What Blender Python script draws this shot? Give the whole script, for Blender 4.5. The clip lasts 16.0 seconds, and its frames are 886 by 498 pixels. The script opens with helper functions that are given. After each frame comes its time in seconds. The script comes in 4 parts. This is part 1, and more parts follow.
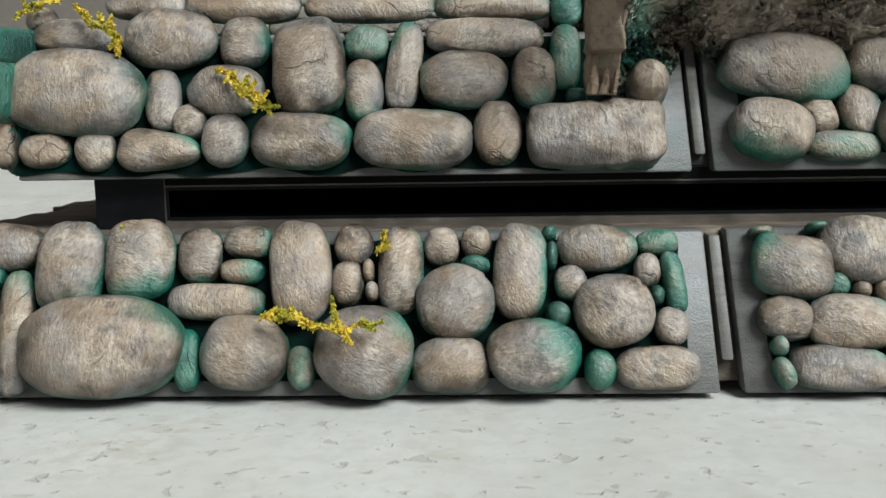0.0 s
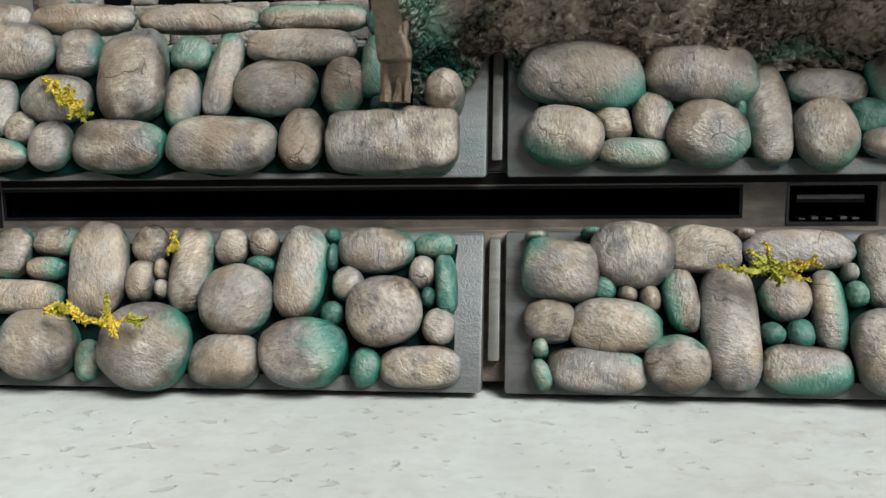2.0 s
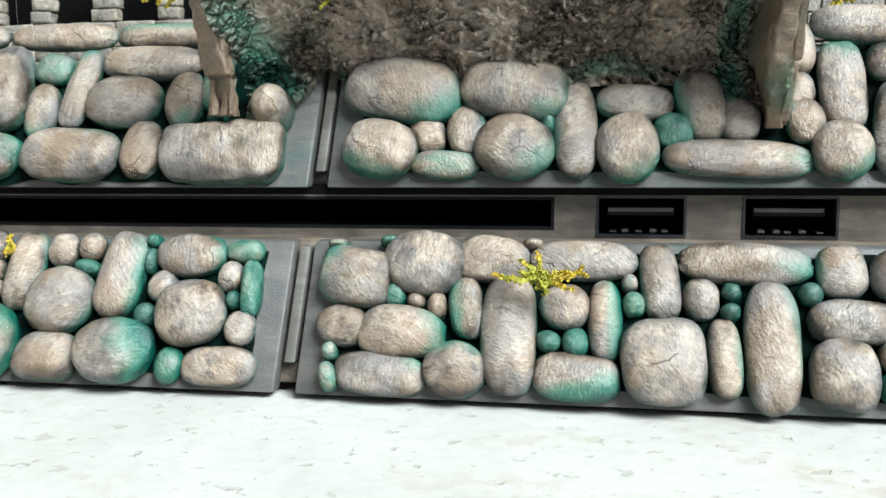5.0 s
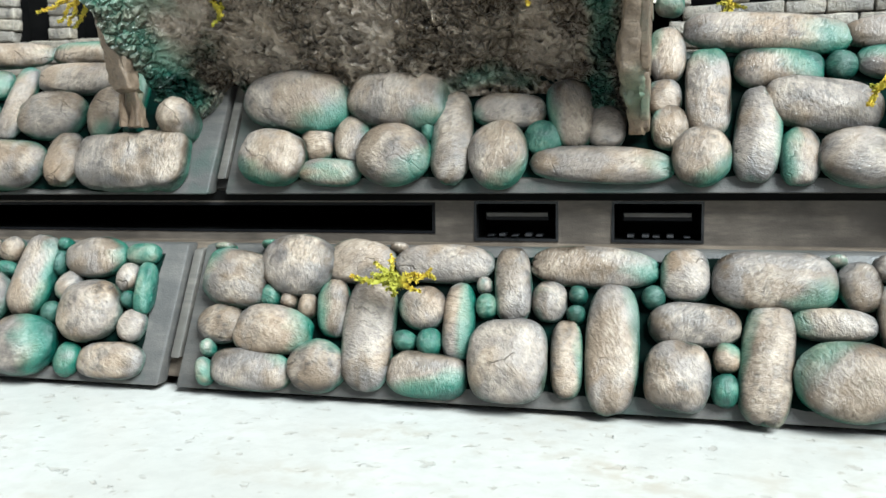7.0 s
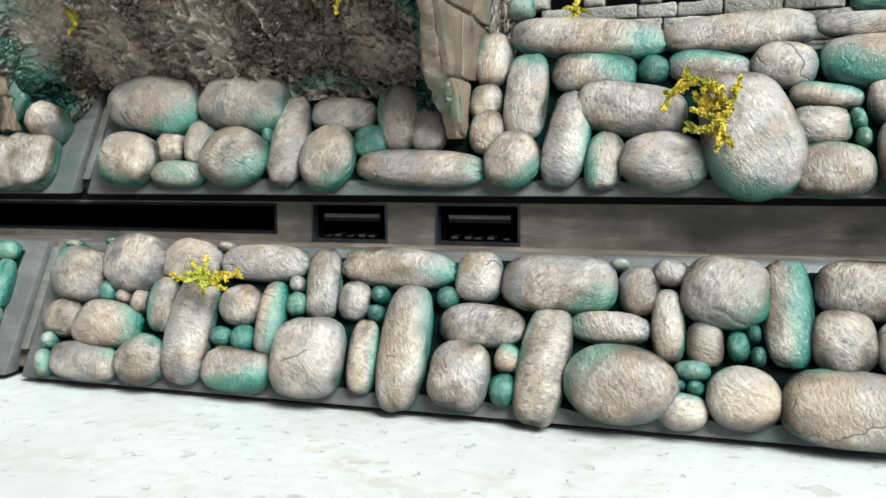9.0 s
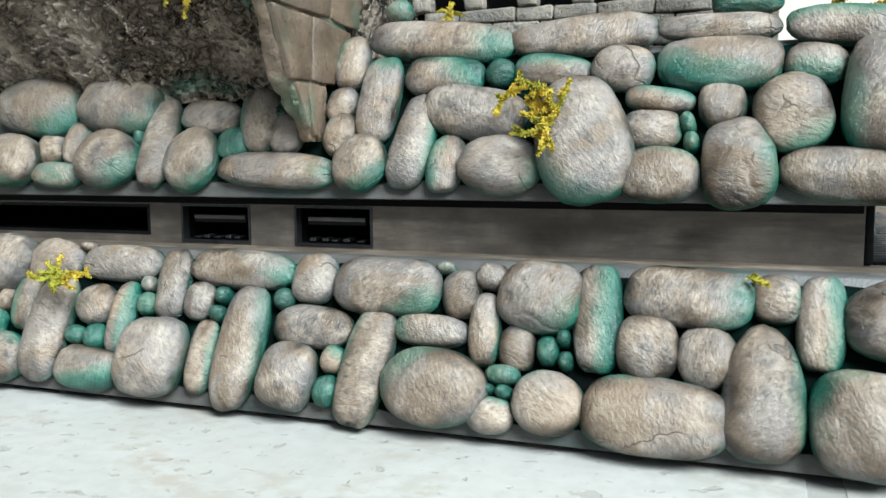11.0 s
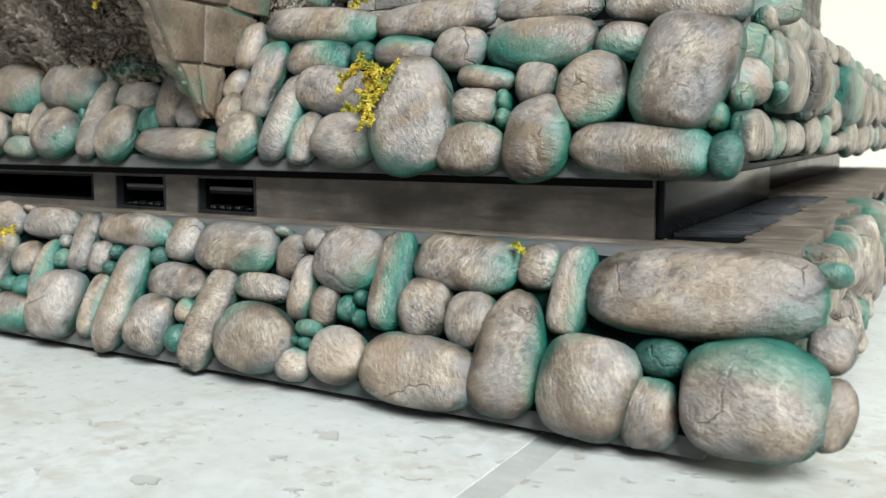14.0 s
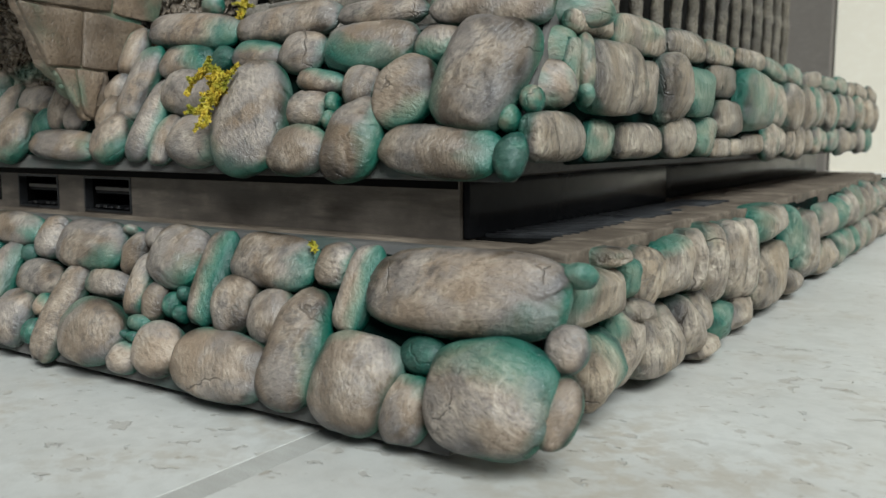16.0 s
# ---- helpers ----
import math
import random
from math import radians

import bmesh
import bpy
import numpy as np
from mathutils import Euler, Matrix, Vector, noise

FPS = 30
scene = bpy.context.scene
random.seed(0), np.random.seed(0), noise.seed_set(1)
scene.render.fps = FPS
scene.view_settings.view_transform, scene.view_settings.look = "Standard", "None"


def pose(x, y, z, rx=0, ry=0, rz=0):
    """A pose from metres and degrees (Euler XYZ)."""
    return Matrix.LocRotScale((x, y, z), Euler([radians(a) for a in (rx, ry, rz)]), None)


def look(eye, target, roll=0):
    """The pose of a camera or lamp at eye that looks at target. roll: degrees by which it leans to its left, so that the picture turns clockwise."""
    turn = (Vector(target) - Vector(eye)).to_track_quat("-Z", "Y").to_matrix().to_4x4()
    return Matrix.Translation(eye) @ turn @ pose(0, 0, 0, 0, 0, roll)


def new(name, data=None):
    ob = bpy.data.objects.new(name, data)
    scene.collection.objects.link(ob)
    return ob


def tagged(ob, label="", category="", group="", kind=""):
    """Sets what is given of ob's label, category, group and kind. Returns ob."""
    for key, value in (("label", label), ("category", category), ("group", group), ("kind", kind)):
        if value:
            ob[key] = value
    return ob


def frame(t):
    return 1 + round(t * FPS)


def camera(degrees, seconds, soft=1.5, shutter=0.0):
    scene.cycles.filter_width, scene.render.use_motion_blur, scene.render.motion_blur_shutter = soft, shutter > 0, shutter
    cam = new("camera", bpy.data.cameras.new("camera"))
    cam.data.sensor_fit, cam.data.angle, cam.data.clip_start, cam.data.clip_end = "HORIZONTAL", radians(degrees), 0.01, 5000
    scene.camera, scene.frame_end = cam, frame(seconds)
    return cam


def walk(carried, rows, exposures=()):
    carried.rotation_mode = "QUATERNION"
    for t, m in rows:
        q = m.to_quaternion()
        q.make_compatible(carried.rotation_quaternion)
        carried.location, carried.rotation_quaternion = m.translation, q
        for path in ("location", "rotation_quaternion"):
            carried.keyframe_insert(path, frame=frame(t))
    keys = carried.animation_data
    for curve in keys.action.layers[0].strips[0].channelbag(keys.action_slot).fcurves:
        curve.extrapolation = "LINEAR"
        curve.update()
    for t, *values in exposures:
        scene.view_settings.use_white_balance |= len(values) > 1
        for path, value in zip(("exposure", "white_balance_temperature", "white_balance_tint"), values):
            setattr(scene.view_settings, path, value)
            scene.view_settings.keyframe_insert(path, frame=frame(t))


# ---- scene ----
cam = camera(54.2, 16.0)
cam.data.dof.use_dof, cam.data.dof.focus_distance, cam.data.dof.aperture_fstop = True, 0.130, 56.0
CM = 0.01
PATH = [  # seconds, eye and target in centimetres, roll
    (0, (-7.459, -13.839, 4.036), (-7.517, -11.862, 3.736), -0.9),
    (0.5, (-6.554, -13.874, 4.03), (-6.634, -11.897, 3.737), -0.9),
    (1, (-5.706, -13.964, 4.066), (-5.81, -11.988, 3.771), -0.7),
    (1.5, (-4.61, -14.047, 4.007), (-4.8, -12.077, 3.718), -1.0),
    (2, (-3.287, -14.059, 3.952), (-3.488, -12.089, 3.673), -0.8),
    (2.5, (-3.016, -13.991, 3.988), (-3.164, -12.018, 3.701), -0.6),
    (3, (-2.63, -14.173, 4.004), (-2.873, -12.208, 3.717), -0.7),
    (3.5, (-1.566, -14.168, 4.004), (-1.796, -12.202, 3.722), -0.2),
    (3.7, (-1.196, -14.248, 3.993), (-1.404, -12.278, 3.714), -0.2),
    (5.8, (1.76, -14.011, 3.871), (1.357, -12.066, 3.635), -0.6),
    (6, (2.071, -14.045, 3.9), (1.686, -12.097, 3.662), -0.8),
    (6.5, (2.953, -14.072, 3.798), (2.522, -12.132, 3.576), -0.9),
    (7, (3.858, -14.039, 3.904), (3.354, -12.118, 3.671), -0.9),
    (7.5, (4.757, -13.891, 4.034), (4.234, -11.977, 3.783), -0.9),
    (8, (5.937, -13.701, 4.048), (5.382, -11.796, 3.796), -0.9),
    (8.5, (6.463, -13.545, 4.009), (5.903, -11.641, 3.762), -0.8),
    (9, (7.499, -13.398, 3.981), (6.878, -11.512, 3.739), -0.8),
    (9.2, (7.92, -13.22, 3.973), (7.294, -11.336, 3.733), -0.7),
    (11.3, (10.785, -12.435, 3.996), (10.05, -10.591, 3.758), -0.6),
    (11.5, (11.186, -12.354, 3.904), (10.406, -10.527, 3.678), -0.5),
    (12, (12.081, -12.143, 3.929), (11.232, -10.347, 3.697), -0.6),
    (12.5, (12.983, -12.08, 3.804), (12.074, -10.312, 3.587), -0.4),
    (13, (13.733, -11.888, 3.836), (12.754, -10.158, 3.61), -0.6),
    (13.5, (14.304, -11.647, 3.797), (13.293, -9.937, 3.562), -0.5),
    (14, (14.948, -11.454, 3.761), (13.942, -9.746, 3.497), -0.2),
    (14.5, (15.732, -11.128, 3.758), (14.669, -9.455, 3.494), -0.3),
    (15, (16.365, -10.708, 3.758), (15.29, -9.042, 3.497), -0.3),
    (15.5, (16.915, -10.424, 3.721), (15.828, -8.765, 3.465), -0.2),
    (16, (17.907, -9.875, 3.715), (16.796, -8.232, 3.461), -0.1),
]
walk(cam, [(t, look(Vector(e) * CM, Vector(g) * CM, r)) for t, e, g, r in PATH],
     exposures=[(0.0, 0.14, 5880, 1), (1.5, 0.25, 5880, 1), (2.5, 0.27, 5830, 1), (3.0, 0.83, 5800, 1), (3.5, 0.91, 5780, 1), (5.8, 0.89, 5640, -1), (9.0, 0.85, 5620, -1), (11.5, 0.57, 5580, -1), (12.5, 0.65, 5580, -1), (14.5, 0.29, 5740, 1), (16.0, -0.2, 5820, 1)])

# ---- sky, sun ----
world = bpy.data.worlds.new("sky")
scene.world = world
world.use_nodes = True
wn = world.node_tree
sky = wn.nodes.new("ShaderNodeTexSky")
sky.sky_type = "NISHITA"
sky.sun_disc = False
SUN_ELEVATION, SUN_AZIMUTH = 45.0, 129.0
sky.sun_elevation, sky.sun_rotation = radians(SUN_ELEVATION), radians(SUN_AZIMUTH)
sky.air_density, sky.dust_density = 1.0, 4.0
wn.links.new(sky.outputs["Color"], wn.nodes["Background"].inputs["Color"])
wn.nodes["Background"].inputs["Strength"].default_value = 0.03
sun = new("sun", bpy.data.lights.new("sun", "SUN"))
sun.data.energy, sun.data.angle, sun.data.color = 5.0, radians(34), (1.0, 0.98, 0.95)
az, el = radians(SUN_AZIMUTH), radians(SUN_ELEVATION)
sun.matrix_world = look((math.sin(az) * math.cos(el), math.cos(az) * math.cos(el), math.sin(el)), (0, 0, 0))

MM = 0.001


# ---- materials ----
def material(name):
    m = bpy.data.materials.new(name)
    m.use_nodes = True
    return m, m.node_tree, m.node_tree.nodes["Principled BSDF"]


def node(tree, kind, **inputs):
    n = tree.nodes.new(kind)
    for key, value in inputs.items():
        n.inputs[key.replace("_", " ")].default_value = value
    return n


def place_of(tree, spread=1.0):
    """World position, shifted for each object by its random number."""
    geo = tree.nodes.new("ShaderNodeNewGeometry")
    info = tree.nodes.new("ShaderNodeObjectInfo")
    mul = tree.nodes.new("ShaderNodeMath")
    mul.operation, mul.inputs[1].default_value = "MULTIPLY", spread
    add = tree.nodes.new("ShaderNodeVectorMath")
    tree.links.new(info.outputs["Random"], mul.inputs[0])
    tree.links.new(geo.outputs["Position"], add.inputs[0])
    tree.links.new(mul.outputs[0], add.inputs[1])
    return add.outputs[0], info.outputs["Random"]


def noise_of(tree, where, scale, detail=4.0, rough=0.6, stretch=None, distort=0.0):
    if stretch:
        mp = tree.nodes.new("ShaderNodeMapping")
        mp.inputs["Scale"].default_value = stretch
        tree.links.new(where, mp.inputs["Vector"])
        where = mp.outputs["Vector"]
    n = node(tree, "ShaderNodeTexNoise", Scale=scale, Detail=detail, Roughness=rough, Distortion=distort)
    tree.links.new(where, n.inputs["Vector"])
    return n.outputs["Fac"]


def ramp(tree, fac, low, high, a=(0, 0, 0, 1), b=(1, 1, 1, 1)):
    r = tree.nodes.new("ShaderNodeValToRGB")
    if low > high:
        low, high, a, b = high, low, b, a
    r.color_ramp.elements[0].position, r.color_ramp.elements[1].position = low, high
    r.color_ramp.elements[0].color, r.color_ramp.elements[1].color = a, b
    tree.links.new(fac, r.inputs["Fac"])
    return r.outputs["Color"]


def mixed(tree, fac, a, b, kind="MIX"):
    m = tree.nodes.new("ShaderNodeMix")
    m.data_type, m.blend_type = "RGBA", kind
    for socket, value in ((m.inputs["Factor"], fac), (m.inputs["A"], a), (m.inputs["B"], b)):
        if isinstance(value, (int, float, tuple)):
            socket.default_value = value
        else:
            tree.links.new(value, socket)
    return m.outputs["Result"]


def product(tree, a, b, kind="MULTIPLY"):
    m = tree.nodes.new("ShaderNodeMath")
    m.operation = kind
    m.use_clamp = True
    for socket, value in zip(m.inputs, (a, b)):
        if isinstance(value, (int, float)):
            socket.default_value = value
        else:
            tree.links.new(value, socket)
    return m.outputs[0]


def bumped(tree, bsdf, height, strength, distance):
    b = tree.nodes.new("ShaderNodeBump")
    b.inputs["Strength"].default_value, b.inputs["Distance"].default_value = strength, distance
    tree.links.new(height, b.inputs["Height"])
    tree.links.new(b.outputs["Normal"], bsdf.inputs["Normal"])
    return b


TEAL, DEEP_TEAL = (0.020, 0.178, 0.118, 1), (0.002, 0.050, 0.036, 1)


def turned(tree, where, rnd):
    """Coordinates turned about the outward axis by each object's random number."""
    ang = tree.nodes.new("ShaderNodeMath")
    ang.operation, ang.inputs[1].default_value = "MULTIPLY", 37.0
    tree.links.new(rnd, ang.inputs[0])
    rot = tree.nodes.new("ShaderNodeVectorRotate")
    rot.rotation_type = "Z_AXIS"
    tree.links.new(where, rot.inputs["Vector"])
    tree.links.new(ang.outputs[0], rot.inputs["Angle"])
    return rot.outputs["Vector"]


def clay_stone(name, dark, mid, light, bump=1.0, brush=0.5, grey=0.5, local=True, wrinkle=(1950, (0.58, 1.0, 0.8), 0.4), wash=0.5, rough=0.34, foil=0.0, straight=False):
    """Painted modelling clay: a taupe coat with edge wash and crevice shade in its colour, soft grey clouds, cream dry
    brushing on tooled wrinkles, in patches, and sprayed verdigris where the mesh carries it.
    """
    m, t, bsdf = material(name)
    where, rnd = place_of(t, 3.0)
    skin = where
    if local:
        coord = t.nodes.new("ShaderNodeTexCoord")
        shift = t.nodes.new("ShaderNodeVectorMath")
        t.links.new(coord.outputs["Object"] if straight else turned(t, coord.outputs["Object"], rnd), shift.inputs[0])
        t.links.new(rnd, shift.inputs[1])
        skin = shift.outputs[0]
    blot = noise_of(t, where, 150, 3, 0.5)
    cloud = noise_of(t, where, 105, 4, 0.55, None, 0.6)
    patch = noise_of(t, where, 210, 3, 0.55, None, 0.4)
    marks = noise_of(t, skin, wrinkle[0], 4, 0.6, wrinkle[1], wrinkle[2])
    lumps = noise_of(t, skin, 330, 2, 0.5, (0.8, 1.1, 1.0), 0.4)
    grain = noise_of(t, where, 4000, 3, 0.65)
    # Low crown darkens stone edges: dark wash plus crevice shade in the colour.
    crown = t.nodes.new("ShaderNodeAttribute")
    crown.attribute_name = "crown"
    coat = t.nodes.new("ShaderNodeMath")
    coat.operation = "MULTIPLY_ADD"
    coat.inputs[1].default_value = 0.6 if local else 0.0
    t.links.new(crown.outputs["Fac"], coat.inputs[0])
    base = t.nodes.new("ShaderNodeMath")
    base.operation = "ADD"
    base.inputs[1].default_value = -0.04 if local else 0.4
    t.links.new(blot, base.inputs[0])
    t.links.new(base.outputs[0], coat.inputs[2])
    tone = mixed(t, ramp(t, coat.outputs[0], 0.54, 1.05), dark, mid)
    pale = t.nodes.new("ShaderNodeMath")
    pale.operation = "MULTIPLY_ADD"
    pale.inputs[1].default_value, pale.inputs[2].default_value = 0.42, 0.78
    t.links.new(rnd, pale.inputs[0])
    hsv = t.nodes.new("ShaderNodeHueSaturation")
    t.links.new(tone, hsv.inputs["Color"])
    t.links.new(pale.outputs[0], hsv.inputs["Value"])
    rich = t.nodes.new("ShaderNodeMath")
    rich.operation, rich.inputs[1].default_value, rich.inputs[2].default_value = "MULTIPLY_ADD", 0.6, 0.72
    t.links.new(noise_of(t, where, 60, 2, 0.5), rich.inputs[0])
    t.links.new(rich.outputs[0], hsv.inputs["Saturation"])
    tone = mixed(t, product(t, ramp(t, cloud, 0.46, 0.57), grey), hsv.outputs["Color"], (0.222, 0.208, 0.203, 1))
    if local:
        soot = product(t, ramp(t, noise_of(t, where, 430, 5, 0.65), 0.50, 0.62), ramp(t, noise_of(t, where, 48, 2, 0.5), 0.46, 0.60))
        tone = mixed(t, product(t, soot, 0.6), tone, (0.036, 0.034, 0.036, 1))
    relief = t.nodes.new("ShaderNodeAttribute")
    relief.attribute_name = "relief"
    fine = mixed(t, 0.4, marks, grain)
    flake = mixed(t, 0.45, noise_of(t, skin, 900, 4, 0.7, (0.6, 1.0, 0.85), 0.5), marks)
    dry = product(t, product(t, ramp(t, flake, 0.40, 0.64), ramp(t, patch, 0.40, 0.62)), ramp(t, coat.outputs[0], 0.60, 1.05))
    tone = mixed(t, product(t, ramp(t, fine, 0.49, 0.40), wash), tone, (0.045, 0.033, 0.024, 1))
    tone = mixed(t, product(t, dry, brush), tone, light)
    if local:
        seam = node(t, "ShaderNodeTexVoronoi", Scale=95)
        seam.feature = "DISTANCE_TO_EDGE"
        stray = t.nodes.new("ShaderNodeTexNoise")
        stray.inputs["Scale"].default_value, stray.inputs["Detail"].default_value = 320, 4
        t.links.new(skin, stray.inputs["Vector"])
        bent = t.nodes.new("ShaderNodeVectorMath")
        bent.operation, bent.inputs[1].default_value = "MULTIPLY_ADD", (0.0035, 0.0035, 0.0035)
        t.links.new(stray.outputs["Color"], bent.inputs[0])
        t.links.new(skin, bent.inputs[2])
        t.links.new(bent.outputs[0], seam.inputs["Vector"])
        crack = product(t, ramp(t, seam.outputs["Distance"], 0.014, 0.003), ramp(t, noise_of(t, where, 130, 2, 0.5), 0.57, 0.64))
        tone = mixed(t, product(t, crack, 0.5), tone, (0.03, 0.022, 0.016, 1))
    if foil:
        bend = t.nodes.new("ShaderNodeTexNoise")
        bend.inputs["Scale"].default_value, bend.inputs["Detail"].default_value = 600, 3
        t.links.new(where, bend.inputs["Vector"])
        pull = t.nodes.new("ShaderNodeVectorMath")
        pull.operation, pull.inputs[1].default_value = "MULTIPLY_ADD", (0.0024, 0.0024, 0.0024)
        t.links.new(bend.outputs["Color"], pull.inputs[0])
        t.links.new(where, pull.inputs[2])
        cell = node(t, "ShaderNodeTexVoronoi", Scale=430)
        cell.feature = "DISTANCE_TO_EDGE"
        t.links.new(pull.outputs[0], cell.inputs["Vector"])
        fold = cell.outputs["Distance"]
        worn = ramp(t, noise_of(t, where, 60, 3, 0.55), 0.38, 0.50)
        # Dark creases: cracks, and the folds' shade put into the colour.
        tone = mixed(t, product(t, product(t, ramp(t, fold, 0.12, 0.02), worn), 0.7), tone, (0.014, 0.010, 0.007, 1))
        # Cream on flakes and ridges: dry brushing, also painted in for their glints.
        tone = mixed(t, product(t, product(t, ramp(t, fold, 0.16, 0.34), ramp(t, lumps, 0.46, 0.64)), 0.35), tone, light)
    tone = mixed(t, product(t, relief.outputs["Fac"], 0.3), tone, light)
    att = t.nodes.new("ShaderNodeAttribute")
    att.attribute_name = "verdigris"
    edge = t.nodes.new("ShaderNodeMath")
    edge.operation = "MULTIPLY_ADD"
    edge.inputs[1].default_value = 0.2
    t.links.new(noise_of(t, where, 520, 5, 0.65), edge.inputs[0])
    t.links.new(att.outputs["Fac"], edge.inputs[2])
    cover = ramp(t, edge.outputs[0], 0.12, 0.82)
    teal = mixed(t, ramp(t, edge.outputs[0], 0.5, 1.1), TEAL, DEEP_TEAL)
    teal = mixed(t, product(t, dry, 0.4), teal, (0.15, 0.26, 0.20, 1))
    tone = mixed(t, product(t, cover, 0.92), tone, teal)
    t.links.new(tone, bsdf.inputs["Base Color"])
    t.links.new(ramp(t, blot, 0.3, 0.7, (rough, rough, rough, 1), (rough + 0.16, rough + 0.16, rough + 0.16, 1)), bsdf.inputs["Roughness"])
    bsdf.inputs["Specular IOR Level"].default_value = 0.5
    height = mixed(t, 0.12, marks, lumps)
    height = mixed(t, 0.2, height, grain)
    if local:
        height = mixed(t, product(t, crack, 0.8), height, (0, 0, 0, 1))
    if foil:
        height = mixed(t, product(t, worn, foil), mixed(t, 0.75, height, lumps), ramp(t, fold, 0.0, 0.42))
    bumped(t, bsdf, height, 1.0, 0.0008 * bump)
    return m


STONE = clay_stone("painted_clay_stone", (0.026, 0.019, 0.013, 1), (0.232, 0.174, 0.125, 1), (0.56, 0.472, 0.372, 1), 0.5, 0.62, 0.5, True, wash=0.26, rough=0.29)
RIDGED = clay_stone("ridged_clay_slab", (0.022, 0.017, 0.012, 1), (0.29, 0.228, 0.162, 1), (0.66, 0.57, 0.45, 1), 1.5, 0.75, 0.3, True, (820, (1.5, 0.4, 0.9), 0.7), wash=0.6, rough=0.3, straight=True)
BRICK = clay_stone("pale_clay_brick", (0.13, 0.11, 0.085, 1), (0.32, 0.278, 0.222, 1), (0.58, 0.51, 0.41, 1), 0.7, 0.5, 0.3)
BLOCK = clay_stone("brown_clay_block", (0.075, 0.053, 0.037, 1), (0.19, 0.14, 0.097, 1), (0.36, 0.285, 0.205, 1), 0.4, 0.3, 0.05, False)
COLUMN = clay_stone("dark_weathered_column", (0.05, 0.043, 0.032, 1), (0.14, 0.118, 0.086, 1), (0.42, 0.36, 0.27, 1), 1.2, 0.5, 0.1, False, wash=0.7)
FRESH = clay_stone("broken_orange_clay", (0.07, 0.045, 0.026, 1), (0.18, 0.122, 0.078, 1), (0.36, 0.27, 0.18, 1), 0.6, 0.4, 0.0, False)
ROCK = clay_stone("crumpled_rock", (0.10, 0.075, 0.053, 1), (0.235, 0.183, 0.134, 1), (0.64, 0.55, 0.44, 1), 4.2, 0.2, 0.1, False, (620, (1.0, 1.0, 1.3), 1.4), 0.3, 0.2, 0.9)


def plastic(name, base, worn, wear=0.5, rough=(0.35, 0.6), bump=0.25, green=0.0, shine=0.3):
    m, t, bsdf = material(name)
    where, _ = place_of(t, 0.0)
    cloud = noise_of(t, where, 130, 4, 0.6)
    streak = noise_of(t, where, 420, 4, 0.65, (0.25, 1, 1.5))
    fine = noise_of(t, where, 3200, 2, 0.5)
    tone = mixed(t, product(t, product(t, ramp(t, cloud, 0.35, 0.7), ramp(t, streak, 0.35, 0.65)), wear), base, worn)
    if green:
        tone = mixed(t, product(t, ramp(t, noise_of(t, where, 85, 3, 0.6), 0.52, 0.64), green), tone, DEEP_TEAL)
    t.links.new(tone, bsdf.inputs["Base Color"])
    t.links.new(ramp(t, cloud, 0.3, 0.7, (rough[0],) * 3 + (1,), (rough[1],) * 3 + (1,)), bsdf.inputs["Roughness"])
    bsdf.inputs["Specular IOR Level"].default_value = shine
    bumped(t, bsdf, mixed(t, 0.5, fine, streak), bump, 0.0004)
    return m


PANEL = plastic("brushed_dark_panel", (0.076, 0.073, 0.069, 1), (0.20, 0.18, 0.158, 1), 0.7, (0.36, 0.5), 0.3, 0.35, 0.4)
BAR = plastic("worn_grey_bar", (0.09, 0.083, 0.073, 1), (0.21, 0.19, 0.165, 1), 0.9, (0.4, 0.55), 0.3, 0.0, 0.4)
LEDGE = plastic("dusty_dark_ledge", (0.075, 0.059, 0.045, 1), (0.27, 0.217, 0.166, 1), 0.85, (0.55, 0.75), 0.5, 0.0, 0.15)
CORE = plastic("brown_washed_core", (0.085, 0.071, 0.059, 1), (0.24, 0.197, 0.158, 1), 0.8, (0.35, 0.55), 0.25, 0.0, 0.3)
GLOSS = plastic("glossy_black_plastic", (0.008, 0.008, 0.009, 1), (0.02, 0.02, 0.022, 1), 0.5, (0.12, 0.25), 0.05, 0.0, 0.1)
GLOSS.node_tree.nodes["Principled BSDF"].inputs["IOR"].default_value = 1.38
RIM = plastic("scuffed_black_rim", (0.012, 0.012, 0.013, 1), (0.05, 0.05, 0.052, 1), 0.8, (0.25, 0.4), 0.2, 0.0, 0.4)
VOID = plastic("matt_black_recess", (0.004, 0.004, 0.004, 1), (0.012, 0.011, 0.010, 1), 0.5, (0.4, 0.6), 0.1, 0.0, 0.04)
STEEL, st_tree, st_bsdf = material("tinned_steel")
st_bsdf.inputs["Metallic"].default_value, st_bsdf.inputs["Roughness"].default_value = 1.0, 0.38
st_bsdf.inputs["Base Color"].default_value = (0.17, 0.17, 0.18, 1)

MOSS, mt, mb = material("dried_moss")
m_where, m_rnd = place_of(mt, 2.0)
mt.links.new(mixed(mt, ramp(mt, noise_of(mt, m_where, 260, 3), 0.38, 0.62), (0.26, 0.25, 0.016, 1), (0.57, 0.40, 0.032, 1)), mb.inputs["Base Color"])
mb.inputs["Roughness"].default_value = 0.75
mb.inputs["Subsurface Weight"].default_value = 0.0

